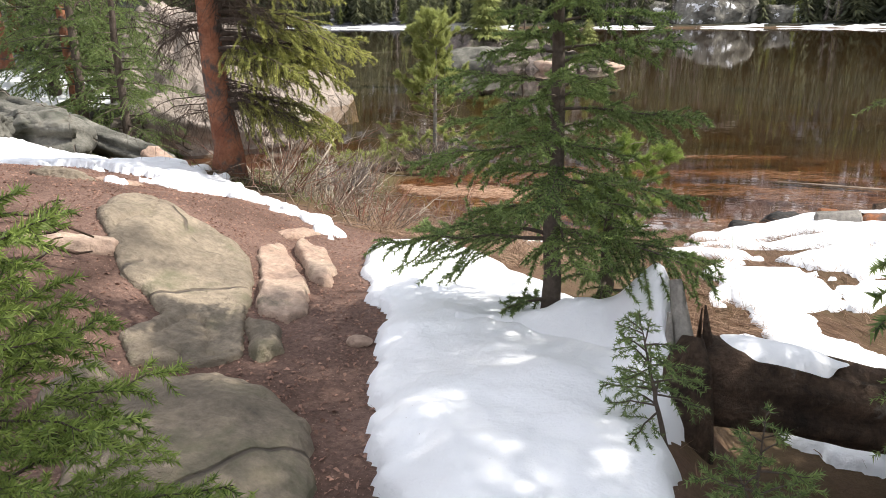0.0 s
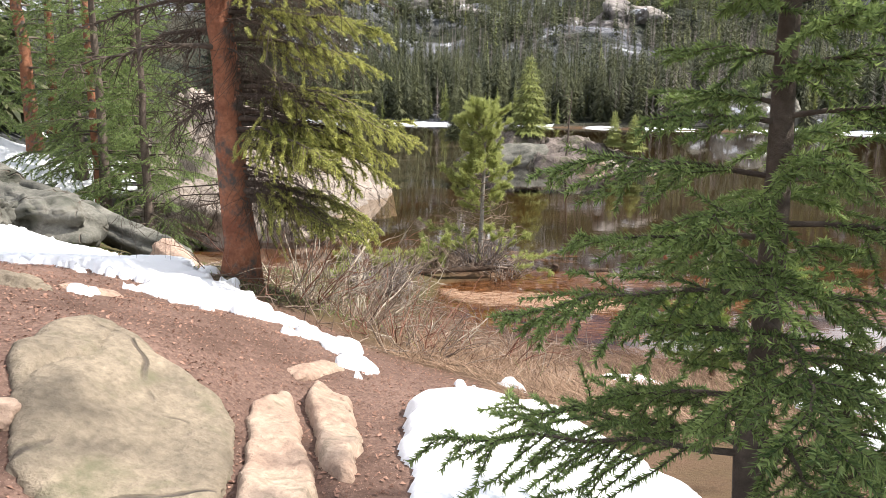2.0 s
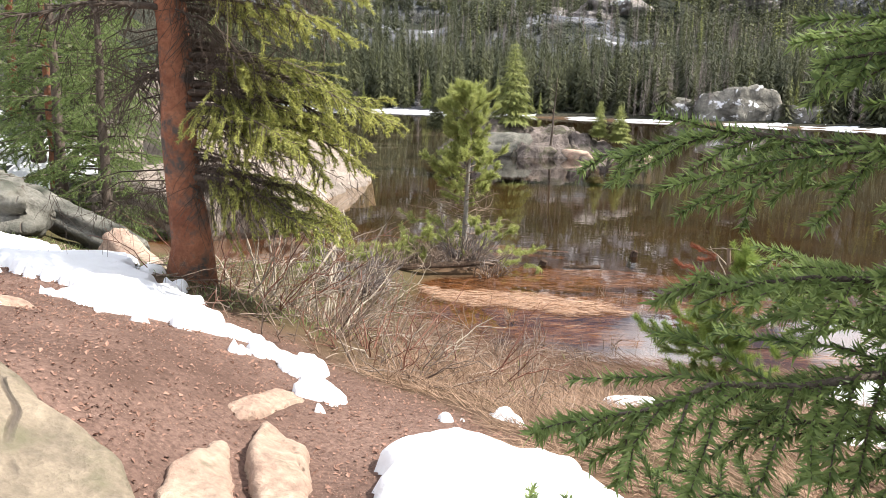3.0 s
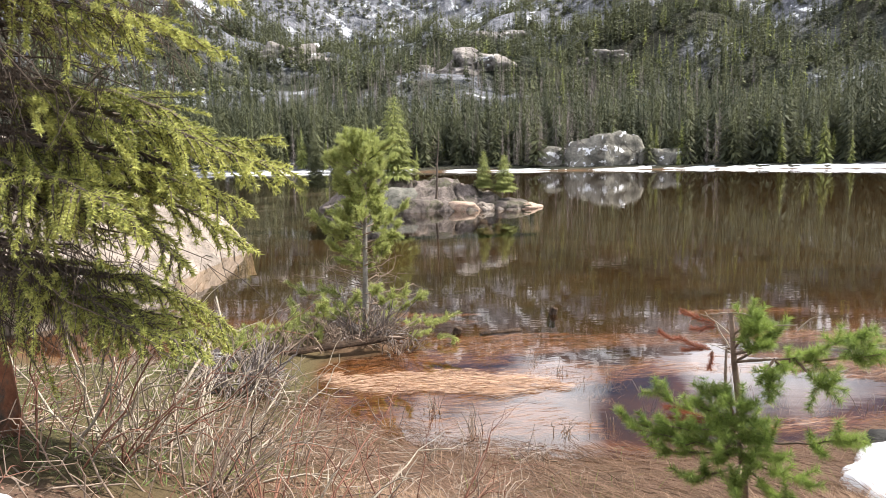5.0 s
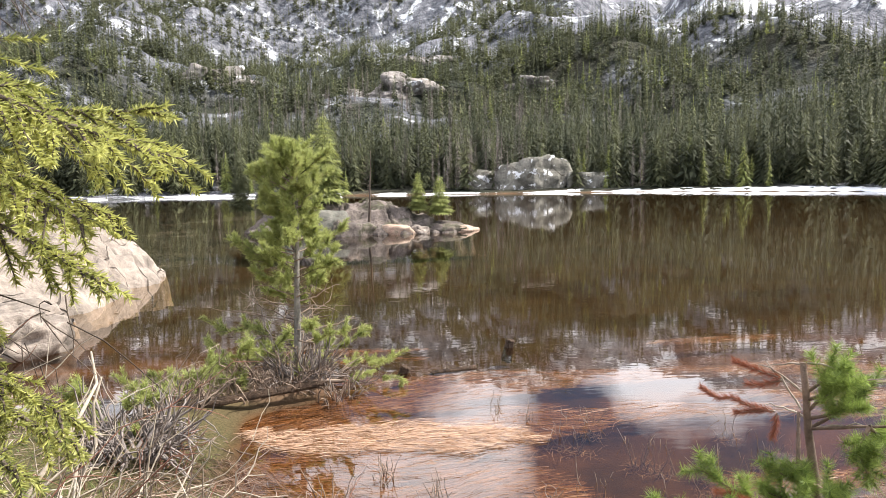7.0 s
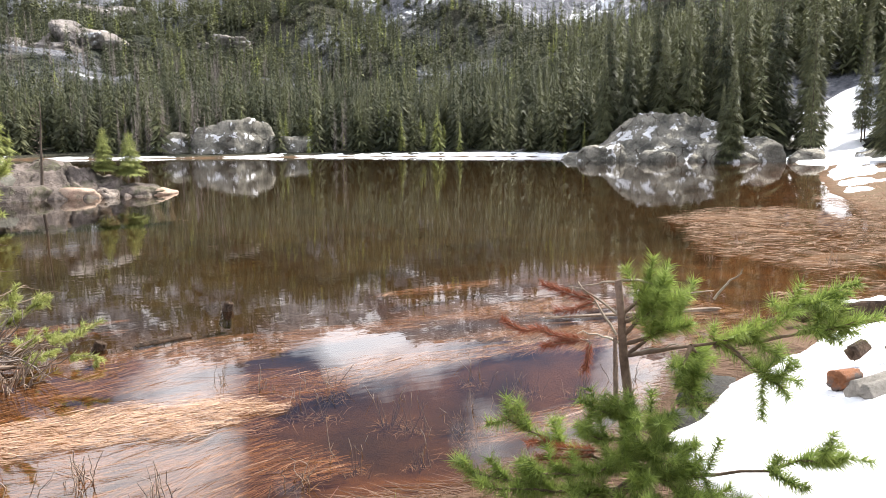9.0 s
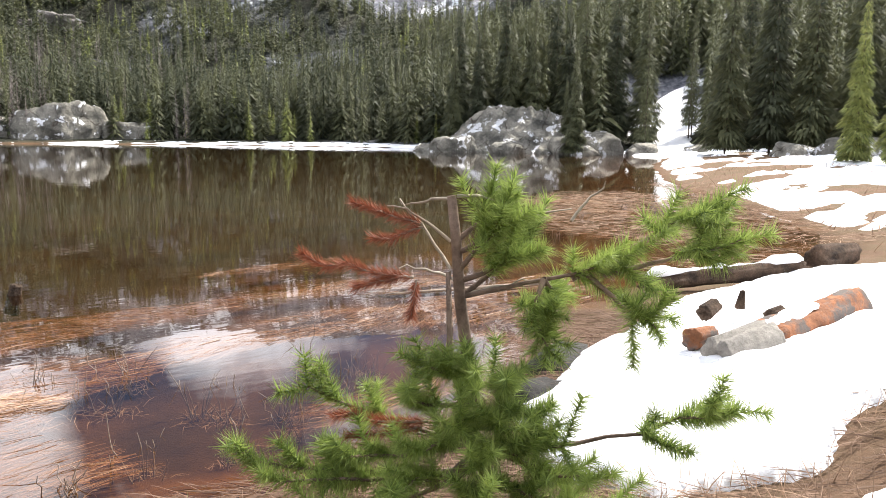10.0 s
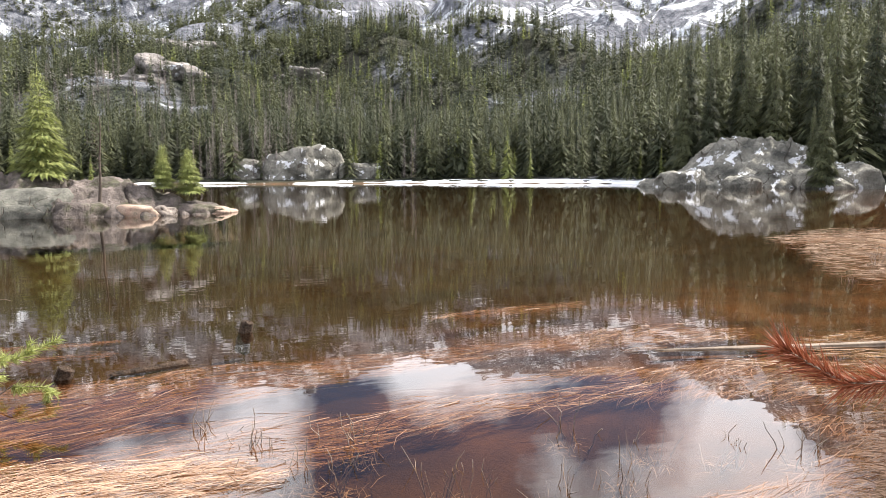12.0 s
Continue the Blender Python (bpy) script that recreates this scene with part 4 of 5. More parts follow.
    for src, x, y, turn, k in ((b, -9.4, 17.0, 60, .85), (b, -10.9, 17.6, 200, 1.0), (a, -15.2, 20.6, 70, 1.1), (a, -19, 26, 200, 1.0), (b, -13.4, 20.1, 120, 1.1), (b, -19.6, 24, 30, 1.2), (b, -17, 20.4, 250, .9), (a, -24, 22, 300, 1.1), (b, -19, 31, 10, 1.3), (b, -23, 27, 90, 1.1)):
        copy_thing(src, pose(x, y, ground_at(x, y), 0, 0, turn) @ Matrix.Scale(k, 4))


near_trees()


def shore_trees():
    """The single trees on the rocky point and round the bay."""
    kinds = []
    for k in range(4):
        v, f = forest_tree(8500 if k < 3 else 2600, 300 + k, .15 if k < 3 else .11, .95, .14, .04 if k < 3 else .12, .7)
        kinds.append((v, f))
    spots = ((61.5, 65.0, 13, 0), (63.5, 66.5, 11, 1), (72.5, 64, 16, 3), (84, 66, 18, 3), (86, 67, 17, 3), (61, 46.5, 20, 0), (63, 43.5, 22, 1), (64, 40.5, 21, 2), (66, 37.5, 22, 0), (67, 34.5, 21, 1), (65, 31, 22, 2),
             (43, 27.5, 10, 2), (41.5, 24.5, 12, 1), (60, 84, 15, 0), (63, 83, 17, 1), (67, 81, 18, 2), (67, 77, 17, 0), (70, 74, 19, 1), (66, 70.5, 9, 2),
             (64, 88, 22, 1), (65.5, 85, 20, 2), (69, 84.5, 23, 1), (70.5, 80.5, 22, 0), (73.5, 79.5, 24, 1), (74, 75, 22, 2), (76.5, 72, 24, 1), (78, 68.5, 23, 0), (90, 62, 24, 1), (88, 58, 25, 0))
    made = {}
    for x, y, h, k in spots:
        light = x < 45
        girth = h * (.68 if k < 3 else .7)
        m = pose(x, y, ground_at(x, y) - .1, 0, 0, (x * 37 + y * 11) % 360)
        tree = holder("conifer", m.translation, "thin sparse conifer on the snowy slope" if k == 3 else ("sunlit yellow-green conifer by the bay" if light else "tall dark green conifer by the bay"), "tree", "conifers round the bay")
        tree.matrix_world = m @ Matrix.Diagonal((girth, girth, h, 1))
        if (k, light) not in made:
            v, f = kinds[k]
            made[k, light] = (raw_mesh("crown", v, f[:-3], (M_FOREST_LIGHT if light else M_FOREST_SHADED if k == 1 else M_FOREST,), False), raw_mesh("trunk", v[-4:], f[-3:] - (len(v) - 4), (M_BARK,), False))
        for name, me in zip(("crown", "trunk"), made[k, light]):
            new(name, me).parent = tree


shore_trees()


def shore_rocks():
    stepped_rock("rocky_point", ((69, 64), (63.5, 68), (58.5, 73.5), (56, 79), (56.5, 83.5), (60, 88), (69, 83), (75, 72)), (.8, 1.0, 1.1, 1.2, 1.0, 1.0, 1.0, .8), 5.6, (0, 0), 0.0, M_FARROCK,
                 "large grey rock point dusted with snow", "rock", .2, 2.0)
    for i, (x, y, sx, sy, sz, turn) in enumerate(((55.5, 78.2, 2.4, 2.0, 2.4, 30), (58.6, 72.5, 2.4, 1.8, 1.7, 15), (63.5, 67.6, 3.0, 2.0, 2.0, 55), (66.5, 66, 3.2, 2.4, 2.5, 10), (69, 61.5, 2.4, 1.8, 1.4, 40), (62.5, 65, 2.2, 1.6, 1.3, -20), (56, 80, 2.6, 2.0, 1.8, 20), (55.5, 84, 1.8, 1.2, 1.0, 5),
                                                   (73, 57.5, 2, 1.5, 1.0, 30), (77, 55, 2.2, 1.6, 1.1, 15), (58, 38.5, 2.6, 1.8, 1.6, 25), (60, 35, 3.4, 2, 1.9, -10), (71, 62.5, 1.5, 1.2, .9, 5), (75, 58.5, 1.6, 1.2, .9, 60))):
        rock("shore_boulder", (x, y, ground_at(x, y) * .6 + .2), (sx, sy, sz), turn, M_FARROCK, "grey snow-dusted boulder on the lake shore", 70 + i * 1.7, .1, .18, 4, facets=12, group="shore boulders", category="boulder")
    rock("cliff_rock", (23.5, 131, 1.0), (7.6, 4.5, 5.4), 10, M_FARROCK, "pale dome of rock on the far shore", 91.3, .1, .18, 5, facets=18)
    rock("cliff_rock", (33, 129, .8), (4.5, 3, 3.8), -20, M_FARROCK, "small pale rock on the far shore", 93.3, .1, .2, 4, facets=14)
    rock("cliff_rock", (15, 133, .8), (4.0, 3, 3.4), 20, M_FARROCK, "broken pale rocks on the far shore", 95.3, .1, .2, 4, facets=14)
    for i, (az, r, s, h) in enumerate(((-10.5, 165, 12, 13), (-17, 150, 12, 13), (1.5, 235, 22, 24), (-4, 260, 20, 22), (11, 280, 16, 18), (-19, 190, 14, 16), (3, 330, 24, 30), (-13, 310, 26, 30))):
        x, y = r * math.sin(radians(az)), 10 + r * math.cos(radians(az))
        rock("crag", (x, y, ground_at(x, y) - .07 * h), (s * .7, s * .45, h * .25), -az, M_CRAG, "pale granite crag among the conifers", 110 + 2.3 * i, .02, .5, 5, facets=34, soften=.03, group="mountain crags", category="cliff")
    # the islet
    stepped_rock("islet", ((3.75, 45.3), (1.6, 44.5), (-1.3, 44.3), (-3.7, 44.3), (-5.6, 44.7), (-8.2, 46.2), (-8.6, 49), (-4, 51), (0, 50), (2.4, 48)), (.6, .75, 1.0, 1.1, 1.0, .9, .8, .8, .7, .6), 1.7, (.02, .03), 8.0, M_ISLET,
                 "rocky islet of cracked grey-pink granite", "islet", relief=2.1)
    rock("islet_rock", (-4.6, 45.6, .2), (2.2, 1.3, 1.15), 8, M_GREYROCK, "grey rounded rock on the islet", 133.3, .1, .2, 4, facets=14)
    for i, (x, y, sx, sz, m) in enumerate(((2.0, 45.9, 1.6, .55, M_ISLET), (-.5, 45.2, 1.1, .5, M_PINKROCK), (-2.6, 44.9, 1.3, .7, M_ISLET), (-4.8, 45.4, 1.4, .7, M_ISLET), (.6, 45.4, .5, .4, M_SLAB), (-6.8, 45.8, 1.3, .6, M_ISLET), (3.1, 46.3, .9, .3, M_PINKROCK))):
        rock("islet_rock", (x, y, .05), (sx, .8, sz), -10 + 13 * i, m, "broken pinkish rock at the edge of the islet", 140 + 1.9 * i, .1, .2, 4, facets=11, group="islet rocks")


shore_rocks()


def islet_trees():
    g = np.random.default_rng(9)
    for x, y, z, h, w, label in ((-4.2, 47.6, 1.55, 5.3, .2, "yellow-green pine on the islet"), (.75, 46.2, 1.1, 2.3, .2, "small dense fir on the islet"), (1.85, 46.0, .9, 2.3, .25, "small yellow-green fir at the islet tip"),
                                 (-7.6, 49.2, 1.2, 4.4, .13, "slim dark conifer on the islet"), (-9.0, 49.2, 1.0, 4.0, .14, "slim dark conifer on the islet")):
        v, f = forest_tree(7000, int(h * 100), w * 1.15, .7, .1, .05, .72)
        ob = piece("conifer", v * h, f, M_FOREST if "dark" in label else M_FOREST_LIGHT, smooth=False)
        ob.location = (x, y, z)
        tagged(ob, label, "tree")
    w = Wood()
    w.stick(bend((0, 0, -.5), (.05, 0, 1), 3.4, 0, 8, g, .02), np.linspace(.07, .01, 8), 6)
    for k in range(26):
        h = .6 + 2.1 * k / 26
        w.stick(bend((0, 0, h), (math.cos(k * 2.4), math.sin(k * 2.4), .3), .5 * (1 - h / 3.6), .1, 4, g, .15), np.linspace(.018, .006, 4), 3, False)
    ob = piece("dead_tree", *w.arrays(), M_BARK)
    ob.location = (-1.85, 45.2, .5)
    ob.scale = (1.25, 1.25, 1.3)
    tagged(ob, "bare dark dead tree at the islet edge", "tree")


islet_trees()


# ---- pines by the water ----
def tuft(segs, p, way, length, g, droop=.1):
    t = bend(p, way, length, droop, 4, g, .06)
    segs += [(t[j], t[j + 1]) for j in range(3)]
    return t


def broken_pine():
    """The little lopped pine by the water, half of it dead and red."""
    x, y = 1.4, 10.68
    at = (x, y, ground_at(x, y))
    tree = holder("pine_tree", at, "lopped young pine with green tufts and dead red twigs", "tree")
    g = np.random.default_rng(77)
    right, near = np.array([.82, -.57, 0]), np.array([-.57, -.82, 0])

    def o(r, z, n=0.0):
        return right * r + near * n + np.array([0, 0, z - at[2]])
    trunk = Wood()
    trunk.stick([o(.12, at[2] - .1), o(.1, .8), o(.06, 1.2), o(.015, 1.5), o(0, 1.7), o(-.02, 1.86)], [.042, .031, .025, .021, .019, .017], 12)
    piece("trunk", *trunk.arrays(), M_PINEBARK, tree)
    second = Wood()
    second.stick([o(.07, 1.0, .05), o(-.02, 1.3, .08), o(-.03, 1.6, .05)], [.016, .013, .009], 7)
    piece("side_stem", *second.arrays(), M_PINEBARK, tree)
    live = (  # start, end, lift
        (o(0, 1.7), o(.08, 1.86), .5), (o(0, 1.66), o(.13, 1.8, .05), .4), (o(.01, 1.6), o(.1, 1.74, .06), .2), (o(.02, 1.56), o(.2, 1.66, .06), .2), (o(.02, 1.5), o(.24, 1.7, -.05), .2),
        (o(.3, 1.58, .08), o(.27, 1.46, .12), -.2), (o(.3, 1.58, .08), o(.33, 1.5, .05), -.2), (o(.25, 1.5, .1), o(.28, 1.33, .14), -.4),
        (o(.06, 1.2), o(-.08, 1.32, .2), .3), (o(.06, 1.2), o(.04, 1.3, .26), .3), (o(.06, 1.2), o(.16, 1.26, .22), .3), (o(.07, 1.1), o(-.14, 1.2, .22), .3), (o(.07, 1.1), o(.0, 1.16, .3), .3),
        (o(.07, 1.1), o(.12, 1.14, .28), .3), (o(.07, 1.1), o(.24, 1.16, .2), .3), (o(.08, 1.0), o(-.1, 1.05, .3), .2), (o(.08, 1.0), o(.05, 1.02, .36), .2), (o(.08, 1.0), o(.2, 1.02, .3), .2),
        (o(.08, .95), o(.34, 1.04, .3), .2), (o(.08, .95), o(.4, .95, .34), .2), (o(.08, .9), o(.26, .9, .42), .2), (o(.08, .9), o(.05, .9, .45), .2), (o(.08, .9), o(-.2, .94, .42), .2),
        (o(.08, .95), o(-.36, 1.02, .3), .3), (o(.08, .95), o(-.48, 1.2, .1), .5), (o(.08, .85), o(-.52, .95, .34), .3), (o(.08, .85), o(-.66, .98, .3), .4), (o(.08, .85), o(-.42, .84, .42), .3),
        (o(.09, .8), o(.6, .82, .35), .2), (o(.1, .75), o(.5, .7, .5), .1), (o(.1, .75), o(-.1, .72, .6), .1), (o(.1, .75), o(.2, .74, .6), .1))
    green, arms = [], Wood()
    for p, q, lift in live:
        d = q - p
        t = bend(p, d + np.array([0, 0, -lift * .2]), np.linalg.norm(d), -.15, 6, g, .05)
        arms.stick(t, np.linspace(.012, .005, 6), 6, False)
        green += [(t[j], t[j + 1]) for j in range(2, 5)]
        for k in range(7):
            tuft(green, t[3 + k % 3], d / np.linalg.norm(d) + g.normal(size=3) * .6 + (0, 0, .3), .08 + .07 * g.random(), g, -.25)
    # the long right-hand limb
    for p, q in ((o(.02, 1.5), o(.62, 1.64, .12)), (o(.4, 1.58, .08), o(.86, 1.84, .15)), (o(.45, 1.6, .1), o(.68, 1.4, .18)), (o(.5, 1.6, .1), o(.95, 1.72, .2)), (o(.1, .95, .1), o(.88, 1.18, .4))):
        t = bend(p, q - p, np.linalg.norm(q - p), -.06, 9, g, .04)
        arms.stick(t, np.linspace(.011, .004, 9), 6, False)
        for j in range(5, 8):
            green.append((t[j], t[j + 1]))
            for k in range(3):
                tuft(green, t[j], (q - p) + g.normal(size=3) * .55, .1 + .1 * g.random(), g, .1 if k else -.3)
    tagged(piece("branchwork", *arms.arrays(), M_PINEBARK, tree), kind="stuff")
    tagged(piece("crown", *needles(green, 1500, .058, .0035, 58, 5), M_PINE, tree), kind="stuff")
    dead, red, bare = (((o(-.02, 1.84), o(-.12, 1.82)), (o(-.12, 1.82), o(-.36, 1.79, .05)), (o(-.2, 1.76), o(-.33, 1.72))), [], Wood())
    for p, q in ((o(-.02, 1.85), o(-.14, 1.74)), (o(0, 1.56), o(-.22, 1.56)), (o(0, 1.86), o(.22, 1.75)), (o(.2, 1.76), o(.44, 1.77, -.05)), (o(.42, 1.77, -.05), o(.6, 1.9, -.1)), (o(.02, 1.5), o(.3, 1.5)), (o(-.02, 1.7), o(-.3, 1.84)), (o(-.02, 1.6), o(-.25, 1.9)), (o(0, .95), o(-.3, 1.0, .1))):
        t = bend(p, q - p + np.array([0, 0, .12]), np.linalg.norm(q - p), .25, 8, g, .08)
        bare.stick(t, np.linspace(.007, .0025, 8), 5, False)
    for p, q in ((o(-.12, 1.76), o(-.36, 1.82, .04)), (o(-.12, 1.75), o(-.3, 1.68)), (o(-.15, 1.57), o(-.54, 1.6)), (o(-.14, 1.56), o(-.16, 1.4)), (o(-.1, 1.08, .12), o(-.42, 1.1, .2)), (o(-.12, 1.06, .12), o(-.38, 1.04, .22)), (o(-.2, 1.57), o(-.36, 1.52))):
        t = bend(p, q - p, np.linalg.norm(q - p), -.12, 6, g, .05)
        bare.stick(t, np.linspace(.006, .002, 6), 5, False)
        red += [(t[j], t[j + 1]) for j in range(5)]
    tagged(piece("bare_twigwork", *bare.arrays(), M_PALE, tree), kind="stuff")
    piece("dead_needles", *needles(red, 3000, .045, .0024, 44, 6), M_RED, tree, "dead rust-red needles")


broken_pine()


def spit_pine():
    x, y = -2.15, 17.4
    at = (x, y, ground_at(x, y))
    tree = holder("pine_tree", at, "slim yellow-green pine rising from a brushy spit", "tree")
    g = np.random.default_rng(78)
    trunk, arms, segs = Wood(), Wood(), []
    trunk.stick(bend((0, 0, -.1), (.02, 0, 1), 3.15, 0, 10, g, .012), np.linspace(.06, .015, 10), 10)
    for i in range(84):
        u = (i + g.random()) / 84
        h = .35 + 2.75 * u
        a = i * 2.4 + g.normal() * .3
        ln = (1.0 - .55 * u + .22 * math.sin(u * 17)) * (.45 + .65 * g.random())
        t = bend((0, 0, h), (math.cos(a), math.sin(a), .05 + .6 * u), ln, -.12, 6, g, .14)
        arms.stick(t, np.linspace(.011, .004, 6), 5, False)
        if u > .33 or g.random() < .3:
            for j in (2, 3, 4):
                segs.append((t[j], t[j + 1]))
                for k in range(4):
                    tuft(segs, t[j], t[5] - t[2] + g.normal(size=3) * .28 + (0, 0, .1), .1 + .1 * g.random(), g, -.25)
        else:
            for k in range(5):
                arms.stick(bend(t[2 + k % 4], t[5] - t[2] + g.normal(size=3) * .3, .15 + .2 * g.random(), .1, 4, g, .15), np.linspace(.005, .002, 4), 3, False)
    segs += [((0, 0, 3.0), (.02, 0, 3.2)), ((.02, 0, 2.9), (-.12, .02, 3.15)), ((.02, 0, 2.9), (.12, .02, 3.1))]
    piece("trunk", *trunk.arrays(), M_GREYLOG, tree)
    tagged(piece("branchwork", *arms.arrays(), M_TWIG, tree), kind="stuff")
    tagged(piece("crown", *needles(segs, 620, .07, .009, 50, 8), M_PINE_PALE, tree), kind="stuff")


spit_pine()


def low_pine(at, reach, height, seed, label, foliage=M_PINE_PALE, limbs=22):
    g = np.random.default_rng(seed)
    tree = holder("pine_shrub", (*at, ground_at(*at)), label, "shrub", "scrub on the spit")
    arms, segs = Wood(), []
    for i in range(limbs):
        a = i * 2.4 + g.normal() * .4
        ln = reach * (.5 + .7 * g.random())
        t = bend((0, 0, 0), (math.cos(a), math.sin(a), height / reach * (.3 + g.random())), ln, .1, 7, g, .12)
        arms.stick(t, np.linspace(.013, .003, 7), 5, False)
        if g.random() < .62:
            for j in (4, 5):
                segs.append((t[j], t[j + 1]))
                for k in range(3):
                    tuft(segs, t[j], t[6] - t[4] + g.normal(size=3) * .25, .1 + .08 * g.random(), g, -.2)
    tagged(piece("branchwork", *arms.arrays(), M_TWIG, tree), kind="stuff")
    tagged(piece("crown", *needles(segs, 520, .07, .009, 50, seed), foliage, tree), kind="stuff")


for spot, reach, tall, seed, text in (((-2.9, 16.9), .9, .9, 81, "scrubby pale-green pine shrub on the spit"), ((-3.6, 16.3), .8, .8, 82, "low green pine shrub at the water edge"), ((-1.7, 17.3), 1.0, .5, 83, "sprawling half-bare pine limb over the water"),
                                     ((-3.9, 14.9), .8, .7, 84, "low green pine shrub near the roots")):
    low_pine(spot, reach, tall, seed, text)


# ---- logs, stump, stubs ----
def log(name, p0, p1, r0, r1, material, label, seed, cap=0.0, category="log", span=(0.0, 1.0), rough=.22):
    """A fallen trunk: ridged, uneven, broken at both ends; cap: thickness of the snow lying on it."""
    p0, p1 = np.array(p0, float), np.array(p1, float)
    g = np.random.default_rng(seed)
    ax = (p1 - p0) / np.linalg.norm(p1 - p0)
    u = np.cross(ax, (0, 0, 1.0))
    u /= np.linalg.norm(u)
    w = np.cross(u, ax)
    rings, sides = 46, 28
    t = np.linspace(0, 1, rings)
    a = np.linspace(0, math.tau, sides, endpoint=False)
    tt, aa = np.meshgrid(t, a, indexing="ij")
    q = np.stack([np.cos(aa) * 2, np.sin(aa) * 2, tt * np.linalg.norm(p1 - p0) * 1.2 + seed], -1).reshape(-1, 3)
    rel = (1 + rough * fbm(q, 4) + .12 * fbm(q * (3, 3, .4), 3)).reshape(rings, sides)
    rel = rel * np.clip(np.minimum(t, 1 - t) * 14 + .55 + .3 * vnoise(np.stack([a * 0, a, a * 0 + seed], 1)).mean(), .5, 1)[:, None]
    r = (r0 + (r1 - r0) * tt) * rel
    ends = .12 * vnoise(np.stack([np.cos(a) * 1.5, np.sin(a) * 1.5, a * 0 + seed], 1))
    pos = p0 + ax * (tt + np.where(tt < .03, 1, np.where(tt > .97, 1, 0)) * ends[None] * .3)[..., None] * np.linalg.norm(p1 - p0) + r[..., None] * (np.cos(aa)[..., None] * u + np.sin(aa)[..., None] * w)
    v = pos.reshape(-1, 3)
    i, j = np.meshgrid(np.arange(rings - 1), np.arange(sides), indexing="ij")
    A, B = i * sides + j, i * sides + (j + 1) % sides
    f = np.concatenate([np.stack([A, B, B + sides], -1).reshape(-1, 3), np.stack([A, B + sides, A + sides], -1).reshape(-1, 3)])
    k = len(v)
    v = np.concatenate([v, [p0 + ax * .04, p1 - ax * .04]])
    j = np.arange(sides)
    f = np.concatenate([f, np.stack([np.full(sides, k), (j + 1) % sides, j], -1), np.stack([np.full(sides, k + 1), (rings - 1) * sides + j, (rings - 1) * sides + (j + 1) % sides], -1)])
    mid = (p0 + p1) / 2
    ob = piece(name, v - mid, f, material)
    ob.location = mid
    tagged(ob, label, category)
    if cap:
        n, m = 60, 11
        t = np.linspace(span[0], span[1], n)
        b = np.linspace(-1, 1, m)
        tt, bb = np.meshgrid(t, b, indexing="ij")
        wob = fbm2(tt * 9 + seed, bb * 0, 1.0, 3, seed)
        wide = np.clip(.75 + .5 * wob, .1, 1.1) * .62 * np.sqrt(np.clip(np.minimum(t - span[0], span[1] - t)[:, None] / (.06), 0, 1))
        ang = math.pi / 2 + bb * wide * 1.0
        rr = (r0 + (r1 - r0) * tt) * 1.03 + cap * np.sqrt(np.clip(1 - bb ** 2, 0, 1)) * wide * (1 + .4 * wob)
        pos = p0 + ax * (tt * np.linalg.norm(p1 - p0))[..., None] + rr[..., None] * (np.cos(ang)[..., None] * u + np.sin(ang)[..., None] * w)
        i, j = np.meshgrid(np.arange(n - 1), np.arange(m - 1), indexing="ij")
        A = i * m + j
        sn = piece("snow_cap", pos.reshape(-1, 3) - mid, np.stack([A, A + 1, A + m + 1, A + m], -1).reshape(-1, 4), M_SNOW, ob, "strip of melting snow on top")
    return ob


